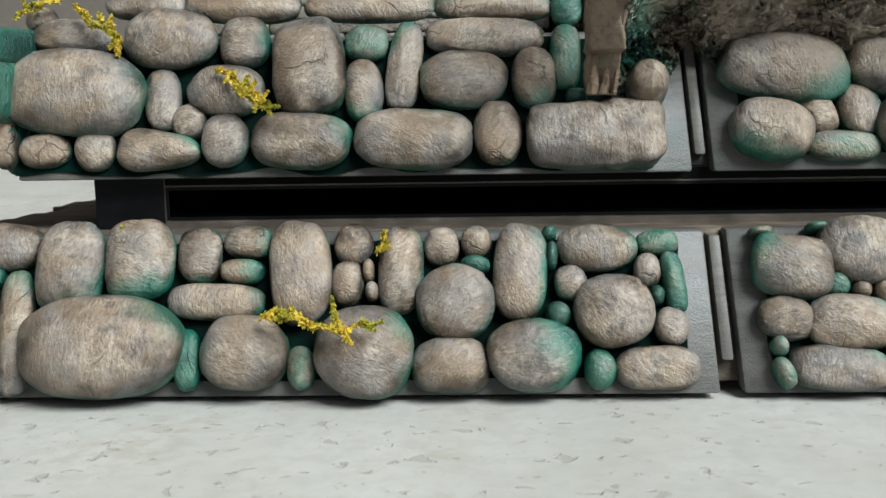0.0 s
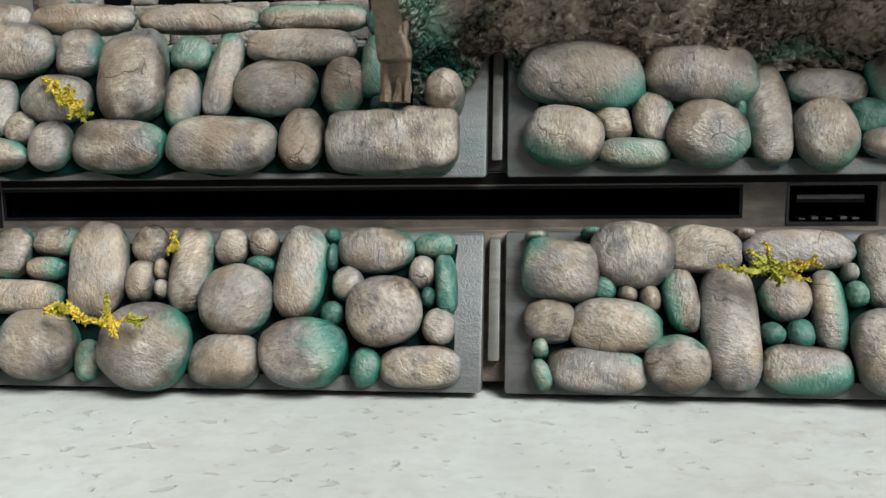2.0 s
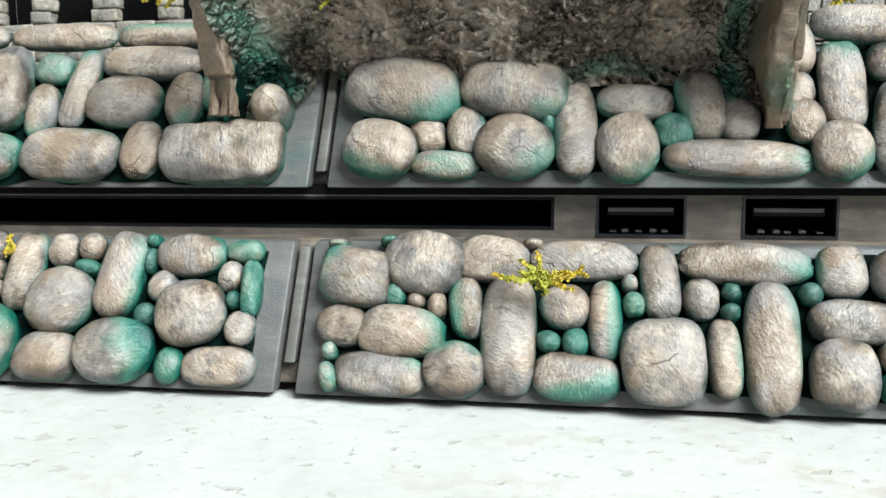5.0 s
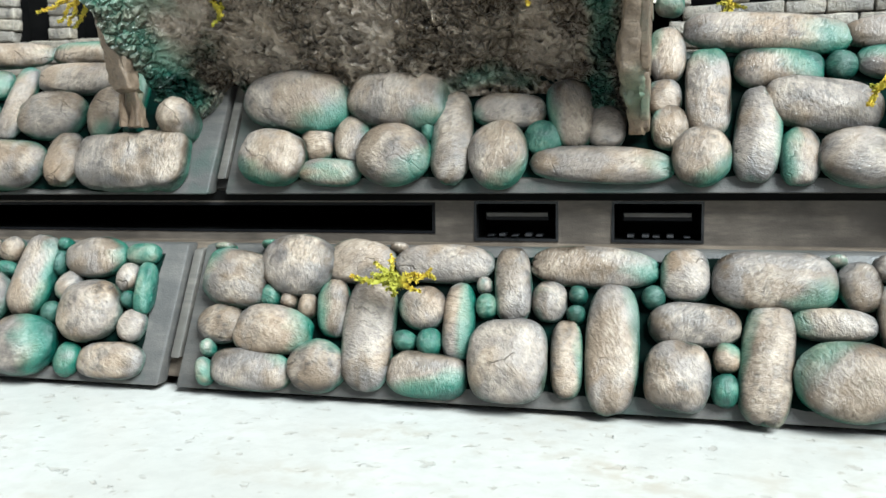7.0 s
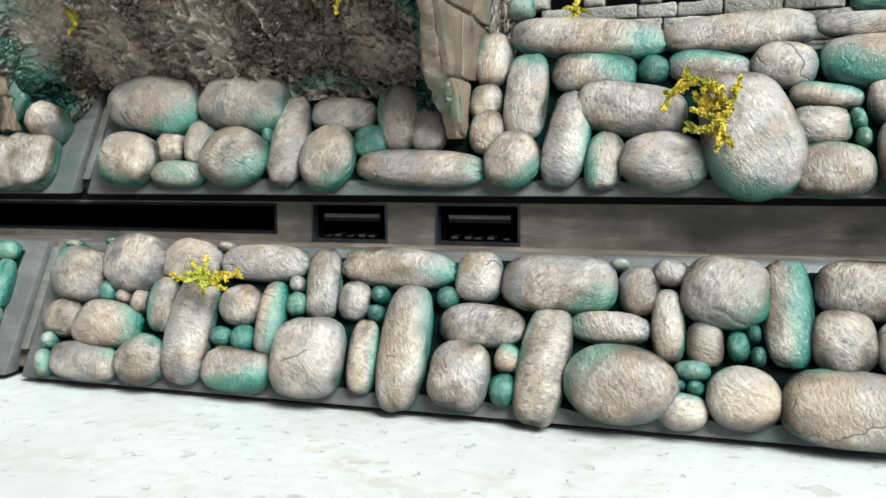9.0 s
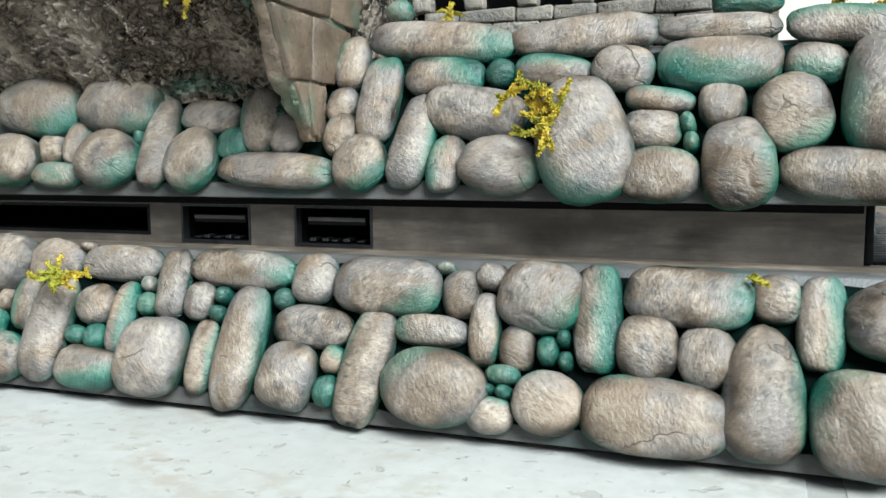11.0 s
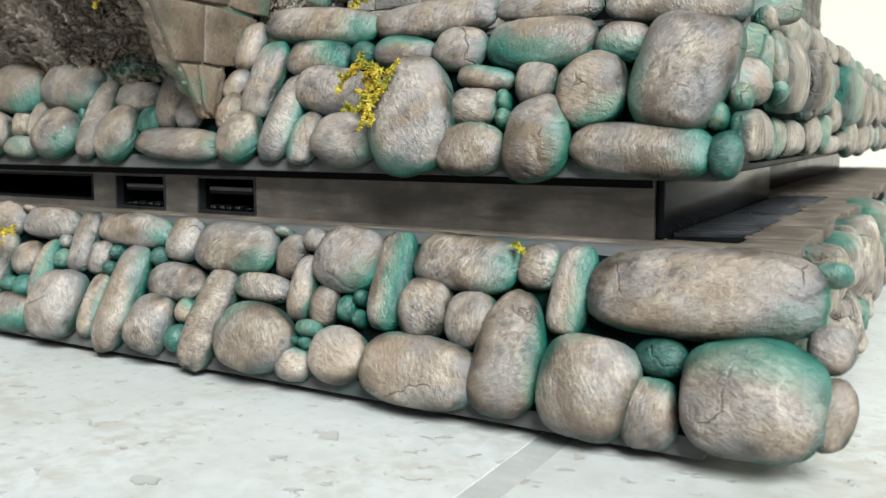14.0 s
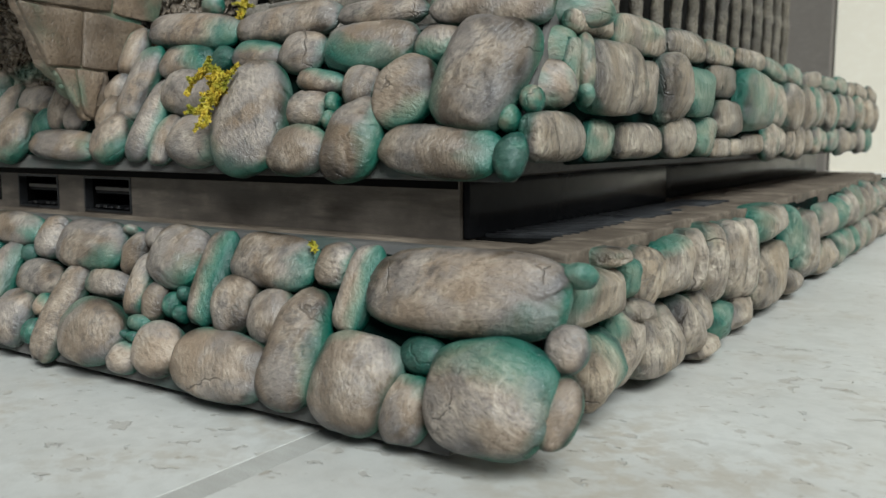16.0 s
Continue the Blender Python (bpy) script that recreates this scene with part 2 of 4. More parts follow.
TILE, tt, tb = material("white_travertine")
t_where, _ = place_of(tt, 0.35)
t_cloud = noise_of(tt, t_where, 26, 5, 0.6)
t_vein = noise_of(tt, t_where, 110, 6, 0.72, (0.95, 1.0, 1), 0.9)
t_pit = noise_of(tt, t_where, 300, 4, 0.55, (0.8, 1.1, 1), 0.3)
t_dot = noise_of(tt, t_where, 520, 3, 0.55, (0.9, 1.0, 1), 0.4)
t_fine = noise_of(tt, t_where, 1900, 3, 0.6)
t_mott = noise_of(tt, t_where, 380, 4, 0.6, (0.9, 1.0, 1), 0.3)
t_col = mixed(tt, ramp(tt, t_cloud, 0.35, 0.7), (0.44, 0.422, 0.385, 1), (0.55, 0.54, 0.507, 1))
t_col = mixed(tt, product(tt, ramp(tt, t_vein, 0.52, 0.68), 0.4), t_col, (0.42, 0.40, 0.36, 1))
t_col = mixed(tt, product(tt, ramp(tt, t_mott, 0.44, 0.62), 0.32), t_col, (0.37, 0.355, 0.325, 1))
t_hole = product(tt, ramp(tt, t_pit, 0.635, 0.652), 1.0)
t_spot = product(tt, ramp(tt, t_dot, 0.66, 0.70), 1.0)
t_col = mixed(tt, product(tt, t_hole, 0.55), t_col, (0.33, 0.30, 0.26, 1))
t_col = mixed(tt, product(tt, t_spot, 0.6), t_col, (0.26, 0.22, 0.17, 1))
t_stain = product(tt, ramp(tt, noise_of(tt, t_where, 38, 5, 0.65, None, 0.8), 0.50, 0.68), ramp(tt, t_mott, 0.40, 0.58))
t_col = mixed(tt, product(tt, t_stain, 0.55), t_col, (0.36, 0.30, 0.225, 1))
tt.links.new(t_col, tb.inputs["Base Color"])
tb.inputs["Roughness"].default_value = 0.36
t_low = tt.nodes.new("ShaderNodeMath")
t_low.operation = "MULTIPLY_ADD"
t_low.inputs[1].default_value = -1.2
tt.links.new(t_hole, t_low.inputs[0])
tt.links.new(mixed(tt, 0.82, mixed(tt, 0.5, t_fine, t_vein), (0.5, 0.5, 0.5, 1)), t_low.inputs[2])
bumped(tt, tb, t_low.outputs[0], 0.5, 0.0008)

GROUT = plastic("pale_grey_grout", (0.33, 0.315, 0.285, 1), (0.41, 0.40, 0.365, 1), 0.8, (0.7, 0.9), 0.5)
CREAM = plastic("cream_render", (0.72, 0.655, 0.545, 1), (0.77, 0.72, 0.62, 1), 0.8, (0.7, 0.9), 0.4)
SLAB = plastic("dark_plastic_slab", (0.02, 0.018, 0.016, 1), (0.075, 0.064, 0.053, 1), 0.8, (0.4, 0.6), 0.3)
# Black-green for the gaps: dark paint with crevice shade in the colour.
GAP_DARK = plastic("black_green_gap_shade", (0.003, 0.005, 0.0042, 1), (0.004, 0.026, 0.020, 1), 0.9, (0.75, 0.9), 0.1, 0.0, 0.02)
SLATE_GREY = plastic("dark_grey_paint", (0.13, 0.113, 0.098, 1), (0.17, 0.15, 0.132, 1), 0.8, (0.5, 0.7), 0.2)


# ---- mesh helpers ----
def part(name, mesh, mat, parent=None, label=""):
    """Links a mesh, or a bmesh, as one object under a thing or a part."""
    if isinstance(mesh, bmesh.types.BMesh):
        data = bpy.data.meshes.new(name)
        bmesh.ops.recalc_face_normals(mesh, faces=mesh.faces)
        mesh.to_mesh(data)
        mesh.free()
        mesh = data
    if not mesh.materials:
        mesh.materials.append(mat)
    ob = new(name, mesh)
    ob.parent = parent
    if label:
        ob["label"] = label
    return ob


def smooth(ob, degrees=40):
    ob.data.polygons.foreach_set("use_smooth", [True] * len(ob.data.polygons))
    ob.data.set_sharp_from_angle(angle=radians(degrees))
    return ob


def prism(bm, profile, x0, x1, bevel=0.0, segments=2):
    """A profile of (y, z) in millimetres drawn out from x0 to x1."""
    a = [bm.verts.new((x0 * MM, y * MM, z * MM)) for y, z in profile]
    b = [bm.verts.new((x1 * MM, y * MM, z * MM)) for y, z in profile]
    faces = [bm.faces.new(a), bm.faces.new(b[::-1])]
    n = len(a)
    faces += [bm.faces.new((a[i], b[i], b[(i + 1) % n], a[(i + 1) % n])) for i in range(n)]
    if bevel:
        edges = {e for f in faces for e in f.edges}
        bmesh.ops.bevel(bm, geom=list(edges), offset=bevel * MM, segments=segments, affect="EDGES", profile=0.5)
    return bm


def block(bm, x0, x1, y0, y1, z0, z1, bevel=0.0, segments=2):
    return prism(bm, [(y0, z0), (y1, z0), (y1, z1), (y0, z1)], x0, x1, bevel, segments)


def sphere_grid(n):
    """Points on a cube blown up to a ball, and its quads."""
    points, quads, index = [], [], {}

    def vert(p):
        key = tuple(np.round(p, 6))
        if key not in index:
            index[key] = len(points)
            points.append(p)
        return index[key]

    s = np.tan(np.linspace(-np.pi / 4, np.pi / 4, n + 1))
    for axis in range(3):
        for sign in (-1, 1):
            def at(i, j):
                p = np.zeros(3)
                p[axis], p[(axis + 1) % 3], p[(axis + 2) % 3] = sign, s[i], s[j]
                return vert(p)
            for i in range(n):
                for j in range(n):
                    q = [at(i, j), at(i + 1, j), at(i + 1, j + 1), at(i, j + 1)]
                    quads.append(q if sign > 0 else q[::-1])
    p = np.array(points)
    return p / np.linalg.norm(p, axis=1)[:, None], quads


BALLS = {n: sphere_grid(n) for n in (6, 10, 16, 24)}
RNG = random.Random(7)
SLOPE = 0.55


def face_frame(origin, across, up):
    across, up = Vector(across).normalized(), Vector(up).normalized()
    out = across.cross(up)
    m = Matrix((across, up, out)).transposed().to_4x4()
    m.translation = Vector(origin) * MM
    return m


LOWER_FACE = face_frame((0, -22.2, 2.0), (1, 0, 0), (0, SLOPE, 1))
UPPER_FACE = face_frame((0, -3.8, 31.5), (1, 0, 0), (0, SLOPE, 1))
LOWER_SIDE = face_frame((130.6, 0, 2.0), (0, 1, 0), (0, 0, 1))
UPPER_SIDE = face_frame((125, 0, 31.5), (0, 1, 0), (0, 0, 1))
UPPER_CORNER = face_frame((121.6, 3.4, 31.2), (1, 1, 0), (0, 0.3, 1))
LOWER_LEFT = face_frame((-156, 0, 2.0), (0, -1, 0), (0, 0, 1))
UPPER_LEFT = face_frame((-146, 0, 31.5), (0, -1, 0), (0, 0, 1))


def pebble(parent, face, u, v, w, h, tilt, green, square, side=None, egg=0.0, taper=None, flat=1.0, deep=None, boxy=0.0, fill=1.0, coat=None, folds=()):
    """A hand-shaped clay pebble pressed on to a face; sizes in millimetres. green: verdigris from 0 to 9, sprayed from the angle
    side (degrees on the face) or all round; egg: wider towards its top; taper: thicker towards its far end."""
    small = min(w, h)
    n = 6 if small < 3 else 10 if small < 5 else 16 if small < 9.5 else 24
    ball, quads = BALLS[n]
    long = max(w, h) / small
    p = 2.95 + RNG.uniform(-0.25, 0.35) if square else min(3.0, 2.1 + 0.5 * (long - 1)) + RNG.uniform(-0.1, 0.25)
    p = boxy + RNG.uniform(-0.4, 0.6) if boxy else p
    q = 2.25 if boxy < 4 else 3.4
    x, y, z = ball.T
    r = ((np.abs(x) ** p + np.abs(y) ** p) ** (q / p) + np.abs(z) ** q) ** (1 / q)
    pts = ball / r[:, None]
    under = pts[:, 2] < 0
    girth = (np.abs(pts[:, 0]) ** p + np.abs(pts[:, 1]) ** p) ** (1 / p)
    pts[under, :2] *= (0.75 + 0.25 / np.maximum(girth[under], 0.35))[:, None]
    deep = deep or flat * min(9.0, max(3.2, 0.55 * small))
    # flats pressed by the fingers
    for _ in range(5 if small > 5 else 2):
        turn, lift = RNG.uniform(0, 2 * math.pi), RNG.uniform(0.5, 1.25)
        way = np.array((math.cos(turn) * math.cos(lift), math.sin(turn) * math.cos(lift), math.sin(lift)))
        if long > 1.7:
            way = way * ((0.3, 1, 1) if w > h else (1, 0.3, 1))
            way = way / np.linalg.norm(way)
        over = pts @ way - RNG.uniform(0.84, 0.97)
        pts -= 0.5 * np.maximum(over, 0)[:, None] * way
    seed = Vector((RNG.uniform(0, 90), RNG.uniform(0, 90), RNG.uniform(0, 90)))
    bend = RNG.uniform(-0.05, 0.05)
    taper = RNG.uniform(-0.08, 0.08) / long if taper is None else taper
    size = np.array([w / 2 * fill, h / 2 * fill, 0.66 * deep])
    verts, marks, crowns = [], [], []
    ca, sa = (math.cos(radians(side - tilt)), math.sin(radians(side - tilt))) if side is not None else (0.0, 0.0)
    creased = RNG.random() < 0.55
    for (px, py, pz), d in zip(pts, ball):
        d = Vector(d)
        lump = noise.noise(d * 1.4 + seed) * 0.045 + noise.noise(d * 3.6 + seed) * 0.02
        if creased:
            crease = abs(noise.noise(d * 1.5 + seed * 1.7))
            lump -= 0.06 * max(0.0, 1 - crease * 12) * max(0.0, min(1.0, 3 * noise.noise(d + seed * 0.3)))
        for at, wide, slant, cut in folds:
            gap = (px - at - slant * py) / wide
            lump -= cut * math.exp(-gap * gap) - 0.5 * cut * math.exp(-(gap - 1.6) ** 2)
        k = 1 + lump
        a, b, c = px * k, py * k, pz * k
        a, b = a * (1 + egg * b), b * (1 + taper * a) + bend * (a * a - 0.4)
        c = c if c > 0 else c * 0.75
        verts.append((a * size[0] * MM, b * size[1] * MM, (c * size[2] + 0.34 * deep) * MM))
        cloud = noise.noise(d * 1.6 + seed * 0.6)
        # Falls towards the base, so the coat colour carries seam shade there.
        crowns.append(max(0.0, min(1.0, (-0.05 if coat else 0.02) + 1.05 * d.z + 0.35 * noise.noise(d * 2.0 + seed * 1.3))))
        # Deep teal round each base: rim paint, also standing in for crevice shade.
        hem_shade = 0.55 * max(0.0, (0.5 if coat else 0.34) + 0.3 * cloud - d.z)
        if side is None:
            spray = 0.14 * (green - 2.5) + 0.35 * cloud
        else:
            reach = px * ca + py * sa
            spray = 0.85 * (reach - 1.04 + 0.16 * green + 0.3 * cloud) + (0.25 if green > 4 else 0.0)
        marks.append(max(0.0, min(1.0, max(0.0, spray) + hem_shade * (1.2 if green > 1 else 0.8))))
    mesh = bpy.data.meshes.new("stone")
    mesh.from_pydata(verts, [], quads)
    mesh.polygons.foreach_set("use_smooth", [True] * len(mesh.polygons))
    layer = mesh.attributes.new("verdigris", "FLOAT", "POINT")
    layer.data.foreach_set("value", marks)
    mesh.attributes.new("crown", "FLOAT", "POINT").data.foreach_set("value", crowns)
    mesh.update()
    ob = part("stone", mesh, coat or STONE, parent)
    ob.matrix_basis = face @ pose(u * MM, v * MM, 0, 0, 0, tilt)
    return ob


def verdigris(ob, amount, scale, seed):
    """Gives a mesh its own cloudy verdigris."""
    s = Vector((seed, seed * 0.7, 3.1))
    layer = ob.data.attributes.new("verdigris", "FLOAT", "POINT")
    layer.data.foreach_set("value", [max(0.0, min(1.0, amount + noise.noise(v.co * scale + s) * 0.9)) for v in ob.data.vertices])
    return ob


# ---- floor and walls ----
ground = new("ground", bpy.data.meshes.new("ground"))
gb = bmesh.new()
bmesh.ops.create_grid(gb, x_segments=2, y_segments=2, size=60)
gb.to_mesh(ground.data)
gb.free()
ground.data.materials.append(GROUT)
ground.location.z = 1.02 * MM
tagged(ground, "grey grouted bed under the white floor tiles", "ground", kind="structure")
floor = tagged(new("floor"), "white pitted travertine floor tiles with narrow joints", "floor", kind="structure")
tile_bm = bmesh.new()
block(tile_bm, -199.6, 199.6, -199.6, 199.6, -9, 0, 0.2, 1)
tile_mesh = bpy.data.meshes.new("tile")
bmesh.ops.recalc_face_normals(tile_bm, faces=tile_bm.faces)
tile_bm.to_mesh(tile_mesh)
tile_bm.free()
for i in range(-5, 5):
    for j in range(-4, 4):
        t = part("tile", tile_mesh, TILE, floor)
        t.location = ((110 + 201.5 + 403 * i) * MM, (273 + 201.5 + 403 * j) * MM, (1.1 + RNG.uniform(-0.02, 0.02)) * MM)

back = bmesh.new()
block(back, 0, 1900, 905, 1005, 0.7, 2400)
wall_back = part("wall_back", back, CREAM)
tagged(wall_back, "cream rendered wall behind the terrace, plain", "wall", kind="structure")
back = bmesh.new()
block(back, -1900, -2, 890, 1005, 0.7, 2400)
wall_dark = part("wall_dark", back, SLATE_GREY)
tagged(wall_dark, "dark grey painted wall beside the cream one", "wall", kind="structure")
# Unseen wall, added to hold back sky light from the left.
back = bmesh.new()
block(back, -1010, -910, -1200, 890, 0.7, 2400)
wall_left = part("wall_left", back, SLATE_GREY)
tagged(wall_left, "unseen dark grey wall added to block light from the left", "wall", kind="structure")


# ---- the console ----
console = tagged(new("game_console"), "game console clad in sculpted painted pebbles like a castle base", "game console")
BACK_Y = 276


def rise(y0, z0, z):
    return y0 + SLOPE * (z - z0)


def slab(name, y0, z0, z1, x0, x1, label, mat):
    """A slanted slab: its carcass, a little behind the two front panels."""
    bm = bmesh.new()
    prism(bm, [(y0 + 3, z0 + 0.6), (rise(y0, z0, z1) + 3, z1), (BACK_Y + SLOPE * (z1 - z0), z1), (BACK_Y, z0 + 0.6)], x0, x1, 1.2, 2)
    return smooth(part(name, bm, mat, console, label))


lower_slab = slab("lower_slab", -22.2, 2.0, 23.2, -147, 128, "dark dusty lower slab with pebbled rim", LEDGE)
upper_slab = slab("upper_slab", -3.8, 31.5, 54.0, -145.5, 124.5, "dark upper slab with pebbled rim", SLAB)


def panel(parent, y0, z0, z1, x0, x1):
    bm = bmesh.new()
    prism(bm, [(y0, z0), (rise(y0, z0, z1), z1), (rise(y0, z0, z1) + 3.2, z1), (y0 + 3.2, z0)], x0, x1, 0.5, 2)
    return smooth(part("front_panel", bm, PANEL, parent, "dark brushed plastic panel with verdigris stains"))


GAP = (-39.8, -36.6)
panel(lower_slab, -22.2, 2.0, 23.5, -147, GAP[0])
panel(lower_slab, -22.2, 2.0, 23.5, GAP[1], 128)
panel(upper_slab, -3.8, 31.5, 54.0, -145.5, GAP[0])
panel(upper_slab, -3.8, 31.5, 54.0, GAP[1], 124.5)
for owner, y0, z0, lo, hi in ((lower_slab, -22.2, 2.0, 4.0, 20.6), (upper_slab, -3.8, 31.5, 2.6, 20.5)):
    bm = bmesh.new()
    ya, yb = rise(y0, z0, z0 + lo) + 0.6, rise(y0, z0, z0 + hi) + 0.6
    prism(bm, [(ya, z0 + lo), (yb, z0 + hi), (yb + 3.4, z0 + hi), (ya + 3.4, z0 + lo)], GAP[0] + 0.75, GAP[1] - 0.75, 0.3, 2)
    smooth(part("button_bar", bm, BAR, owner, "slim grey button bar in the panel gap"))


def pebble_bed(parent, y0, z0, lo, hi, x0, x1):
    """A dark sheet added behind the pebbles, green paint and gap shade in one colour, with an uneven outline."""
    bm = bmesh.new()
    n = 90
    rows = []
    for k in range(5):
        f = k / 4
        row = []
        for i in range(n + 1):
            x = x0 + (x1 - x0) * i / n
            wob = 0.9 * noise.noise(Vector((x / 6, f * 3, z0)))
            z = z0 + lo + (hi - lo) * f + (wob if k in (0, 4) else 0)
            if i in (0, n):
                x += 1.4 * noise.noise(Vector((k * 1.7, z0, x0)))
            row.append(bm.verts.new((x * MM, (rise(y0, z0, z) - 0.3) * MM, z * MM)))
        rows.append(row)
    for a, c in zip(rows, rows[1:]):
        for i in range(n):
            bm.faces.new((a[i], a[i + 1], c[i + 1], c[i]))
    return part("pebble_bed", bm, GAP_DARK, parent, "added black-green sheet: green paint and shade between the pebbles")


pebble_bed(lower_slab, -22.2, 2.0, 2.2, 20.2, -146, -44)
pebble_bed(lower_slab, -22.2, 2.0, 2.2, 20.2, -32, 127)
pebble_bed(upper_slab, -3.8, 31.5, 0.9, 21.5, -145, -47)
pebble_bed(upper_slab, -3.8, 31.5, 2.6, 21.5, -31.5, 124)


def side_gap_sheet(parent, x, y0, y1, z0, z1):
    """The same added dark sheet, gap shade in its colour, behind the stones of an end."""
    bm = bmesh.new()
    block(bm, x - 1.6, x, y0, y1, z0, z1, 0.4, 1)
    return part("pebble_bed", bm, GAP_DARK, parent, "added black-green sheet: green paint and shade between the pebbles")


side_gap_sheet(lower_slab, 133.8, -9, 270, 3.2, 22.0)
side_gap_sheet(upper_slab, 125.9, 12, 268, 33.4, 52.0)

foot_bm = bmesh.new()
block(foot_bm, -9, 9, -9, 9, 1.1, 4, 0.6, 2)
foot_mesh = bpy.data.meshes.new("foot")
bmesh.ops.recalc_face_normals(foot_bm, faces=foot_bm.faces)
foot_bm.to_mesh(foot_mesh)
foot_bm.free()
for fx in (-125, 105):
    for fy in (10, 250):
        part("foot", foot_mesh, VOID, lower_slab).location = (fx * MM, fy * MM, 0)

# the recessed core, with the slot and the two sockets cut into its front
core = bmesh.new()
cuts_x = [-134.7, -122.8, 0, 7.5, 20.9, 30.0, 43.6, 115]
cuts_z = [22.8, 23.8, 25.1, 29.4, 29.8, 32.2]
holes = {(1, 2): 40, (3, 1): 12, (3, 2): 12, (3, 3): 12, (5, 1): 12, (5, 2): 12, (5, 3): 12}


def core_quad(*pts):
    core.faces.new([core.verts.new(Vector(p) * MM) for p in pts])


for i in range(len(cuts_x) - 1):
    for j in range(len(cuts_z) - 1):
        xa, xb, za, zb = cuts_x[i], cuts_x[i + 1], cuts_z[j], cuts_z[j + 1]
        if (i, j) not in holes:
            core_quad((xa, 0, za), (xb, 0, za), (xb, 0, zb), (xa, 0, zb))
core_quad((115, 0, 22.8), (115, 78, 22.8), (115, 78, 32.2), (115, 0, 32.2))
core_quad((115, 78, 22.8), (109, 78, 22.8), (109, 78, 32.2), (115, 78, 32.2))
core_quad((109, 78, 22.8), (109, 262, 22.8), (109, 262, 32.2), (109, 78, 32.2))
core_quad((-134.7, 262, 22.8), (-134.7, 0, 22.8), (-134.7, 0, 32.2), (-134.7, 262, 32.2))
core_quad((109, 262, 22.8), (-134.7, 262, 22.8), (-134.7, 262, 32.2), (109, 262, 32.2))
bmesh.ops.remove_doubles(core, verts=core.verts, dist=1e-6)
core_body = part("core", core, CORE, console, "brown-washed recessed middle of the console")


def recess(x0, x1, z0, z1, deep, name, label, mat):
    """An open box set back into the core."""
    bm = bmesh.new()
    c = [(x0, z0), (x1, z0), (x1, z1), (x0, z1)]
    f = [bm.verts.new((x * MM, 0.02 * MM, z * MM)) for x, z in c]
    b = [bm.verts.new((x * MM, deep * MM, z * MM)) for x, z in c]
    for k in range(4):
        bm.faces.new((f[k], f[(k + 1) % 4], b[(k + 1) % 4], b[k]))
    bm.faces.new(b)
    return part(name, bm, mat, core_body, label)


def rim(x0, x1, z0, z1, wide, proud, mat, parent):
    bm = bmesh.new()
    outer = [(x0 - wide, z0 - wide), (x1 + wide, z0 - wide), (x1 + wide, z1 + wide), (x0 - wide, z1 + wide)]
    inner = [(x0, z0), (x1, z0), (x1, z1), (x0, z1)]
    rows = [[bm.verts.new((x * MM, y * MM, z * MM)) for x, z in ring] for ring, y in ((outer, 0.3), (outer, -proud), (inner, -proud), (inner, 1.5))]
    for a, b in zip(rows, rows[1:]):
        for k in range(4):
            bm.faces.new((a[k], a[(k + 1) % 4], b[(k + 1) % 4], b[k]))
    return part("rim", bm, mat, parent)


slot = recess(-122.8, 0, 25.1, 29.4, 40, "disc_slot", "long black disc slot", VOID)
rim(-122.8, 0, 25.1, 29.4, 0.5, 0.12, GLOSS, slot)
for x0, x1 in ((7.5, 20.9), (30.0, 43.6)):
    port = recess(x0, x1, 23.8, 29.8, 12, "usb_port", "black usb socket with steel shell", VOID)
    rim(x0 + 0.1, x1 - 0.1, 23.9, 29.7, 0.4, 0.18, RIM, port)
    bm = bmesh.new()
    block(bm, x0 + 1.4, x1 - 1.4, 1.2, 11, 26.8, 28.3, 0.15, 1)
    part("tongue", bm, GLOSS, port, "glossy black socket tongue")
    bm = bmesh.new()
    block(bm, x0 + 1.6, x1 - 1.6, 1.05, 1.2, 27.5, 28.1)
    part("contact_strip", bm, BAR, port, "dull grey contact strip")
    bm = bmesh.new()
    for k in range(5):
        cx = x0 + 2.6 + (x1 - x0 - 5.2) * k / 4 + RNG.uniform(-0.4, 0.4)
        block(bm, cx - 0.55, cx + 0.55, 0.5, 3.0, 24.2, 24.55 + RNG.uniform(-0.15, 0.25), 0.08, 1)
    part("spring", bm, STEEL, port, "steel spring tabs")

bm = bmesh.new()
block(bm, -134.9, -123.6, -0.25, 3, 22.9, 32.1, 0.3, 2)
part("end_cap", bm, GLOSS, core_body, "glossy black end of the core")

# Black strip added as the upper slab's shade on the core.
bm = bmesh.new()
block(bm, -123.4, 114.8, -0.12, 3, 30.2, 32.1, 0.1, 1)
part("top_band", bm, VOID, core_body, "matt black strip standing for the overhang's shade on the core")

# side of the core: a glossy shoulder and vent fins on the ledge
for xa, ya, yb in ((115.05, 0.6, 77.6), (109.05, 78.4, 262)):
    bm = bmesh.new()
    block(bm, xa, xa + 1.2, ya, yb, 23.3, 32, 0.4, 2)
    smooth(part("side_shoulder", bm, GLOSS, core_body, "glossy black shoulder of the core"))
bm = bmesh.new()
block(bm, 116.3, 127, 2, 92, 22.6, 23.35)
part("vent_tray", bm, VOID, core_body, "matt black tray under the vent fins")
fin_bm = bmesh.new()
block(fin_bm, -5.4, 5.4, -0.35, 0.35, 23.2, 23.9, 0.15, 1)
fin_mesh = bpy.data.meshes.new("vent_fin")
bmesh.ops.recalc_face_normals(fin_bm, faces=fin_bm.faces)
fin_bm.to_mesh(fin_mesh)
fin_bm.free()
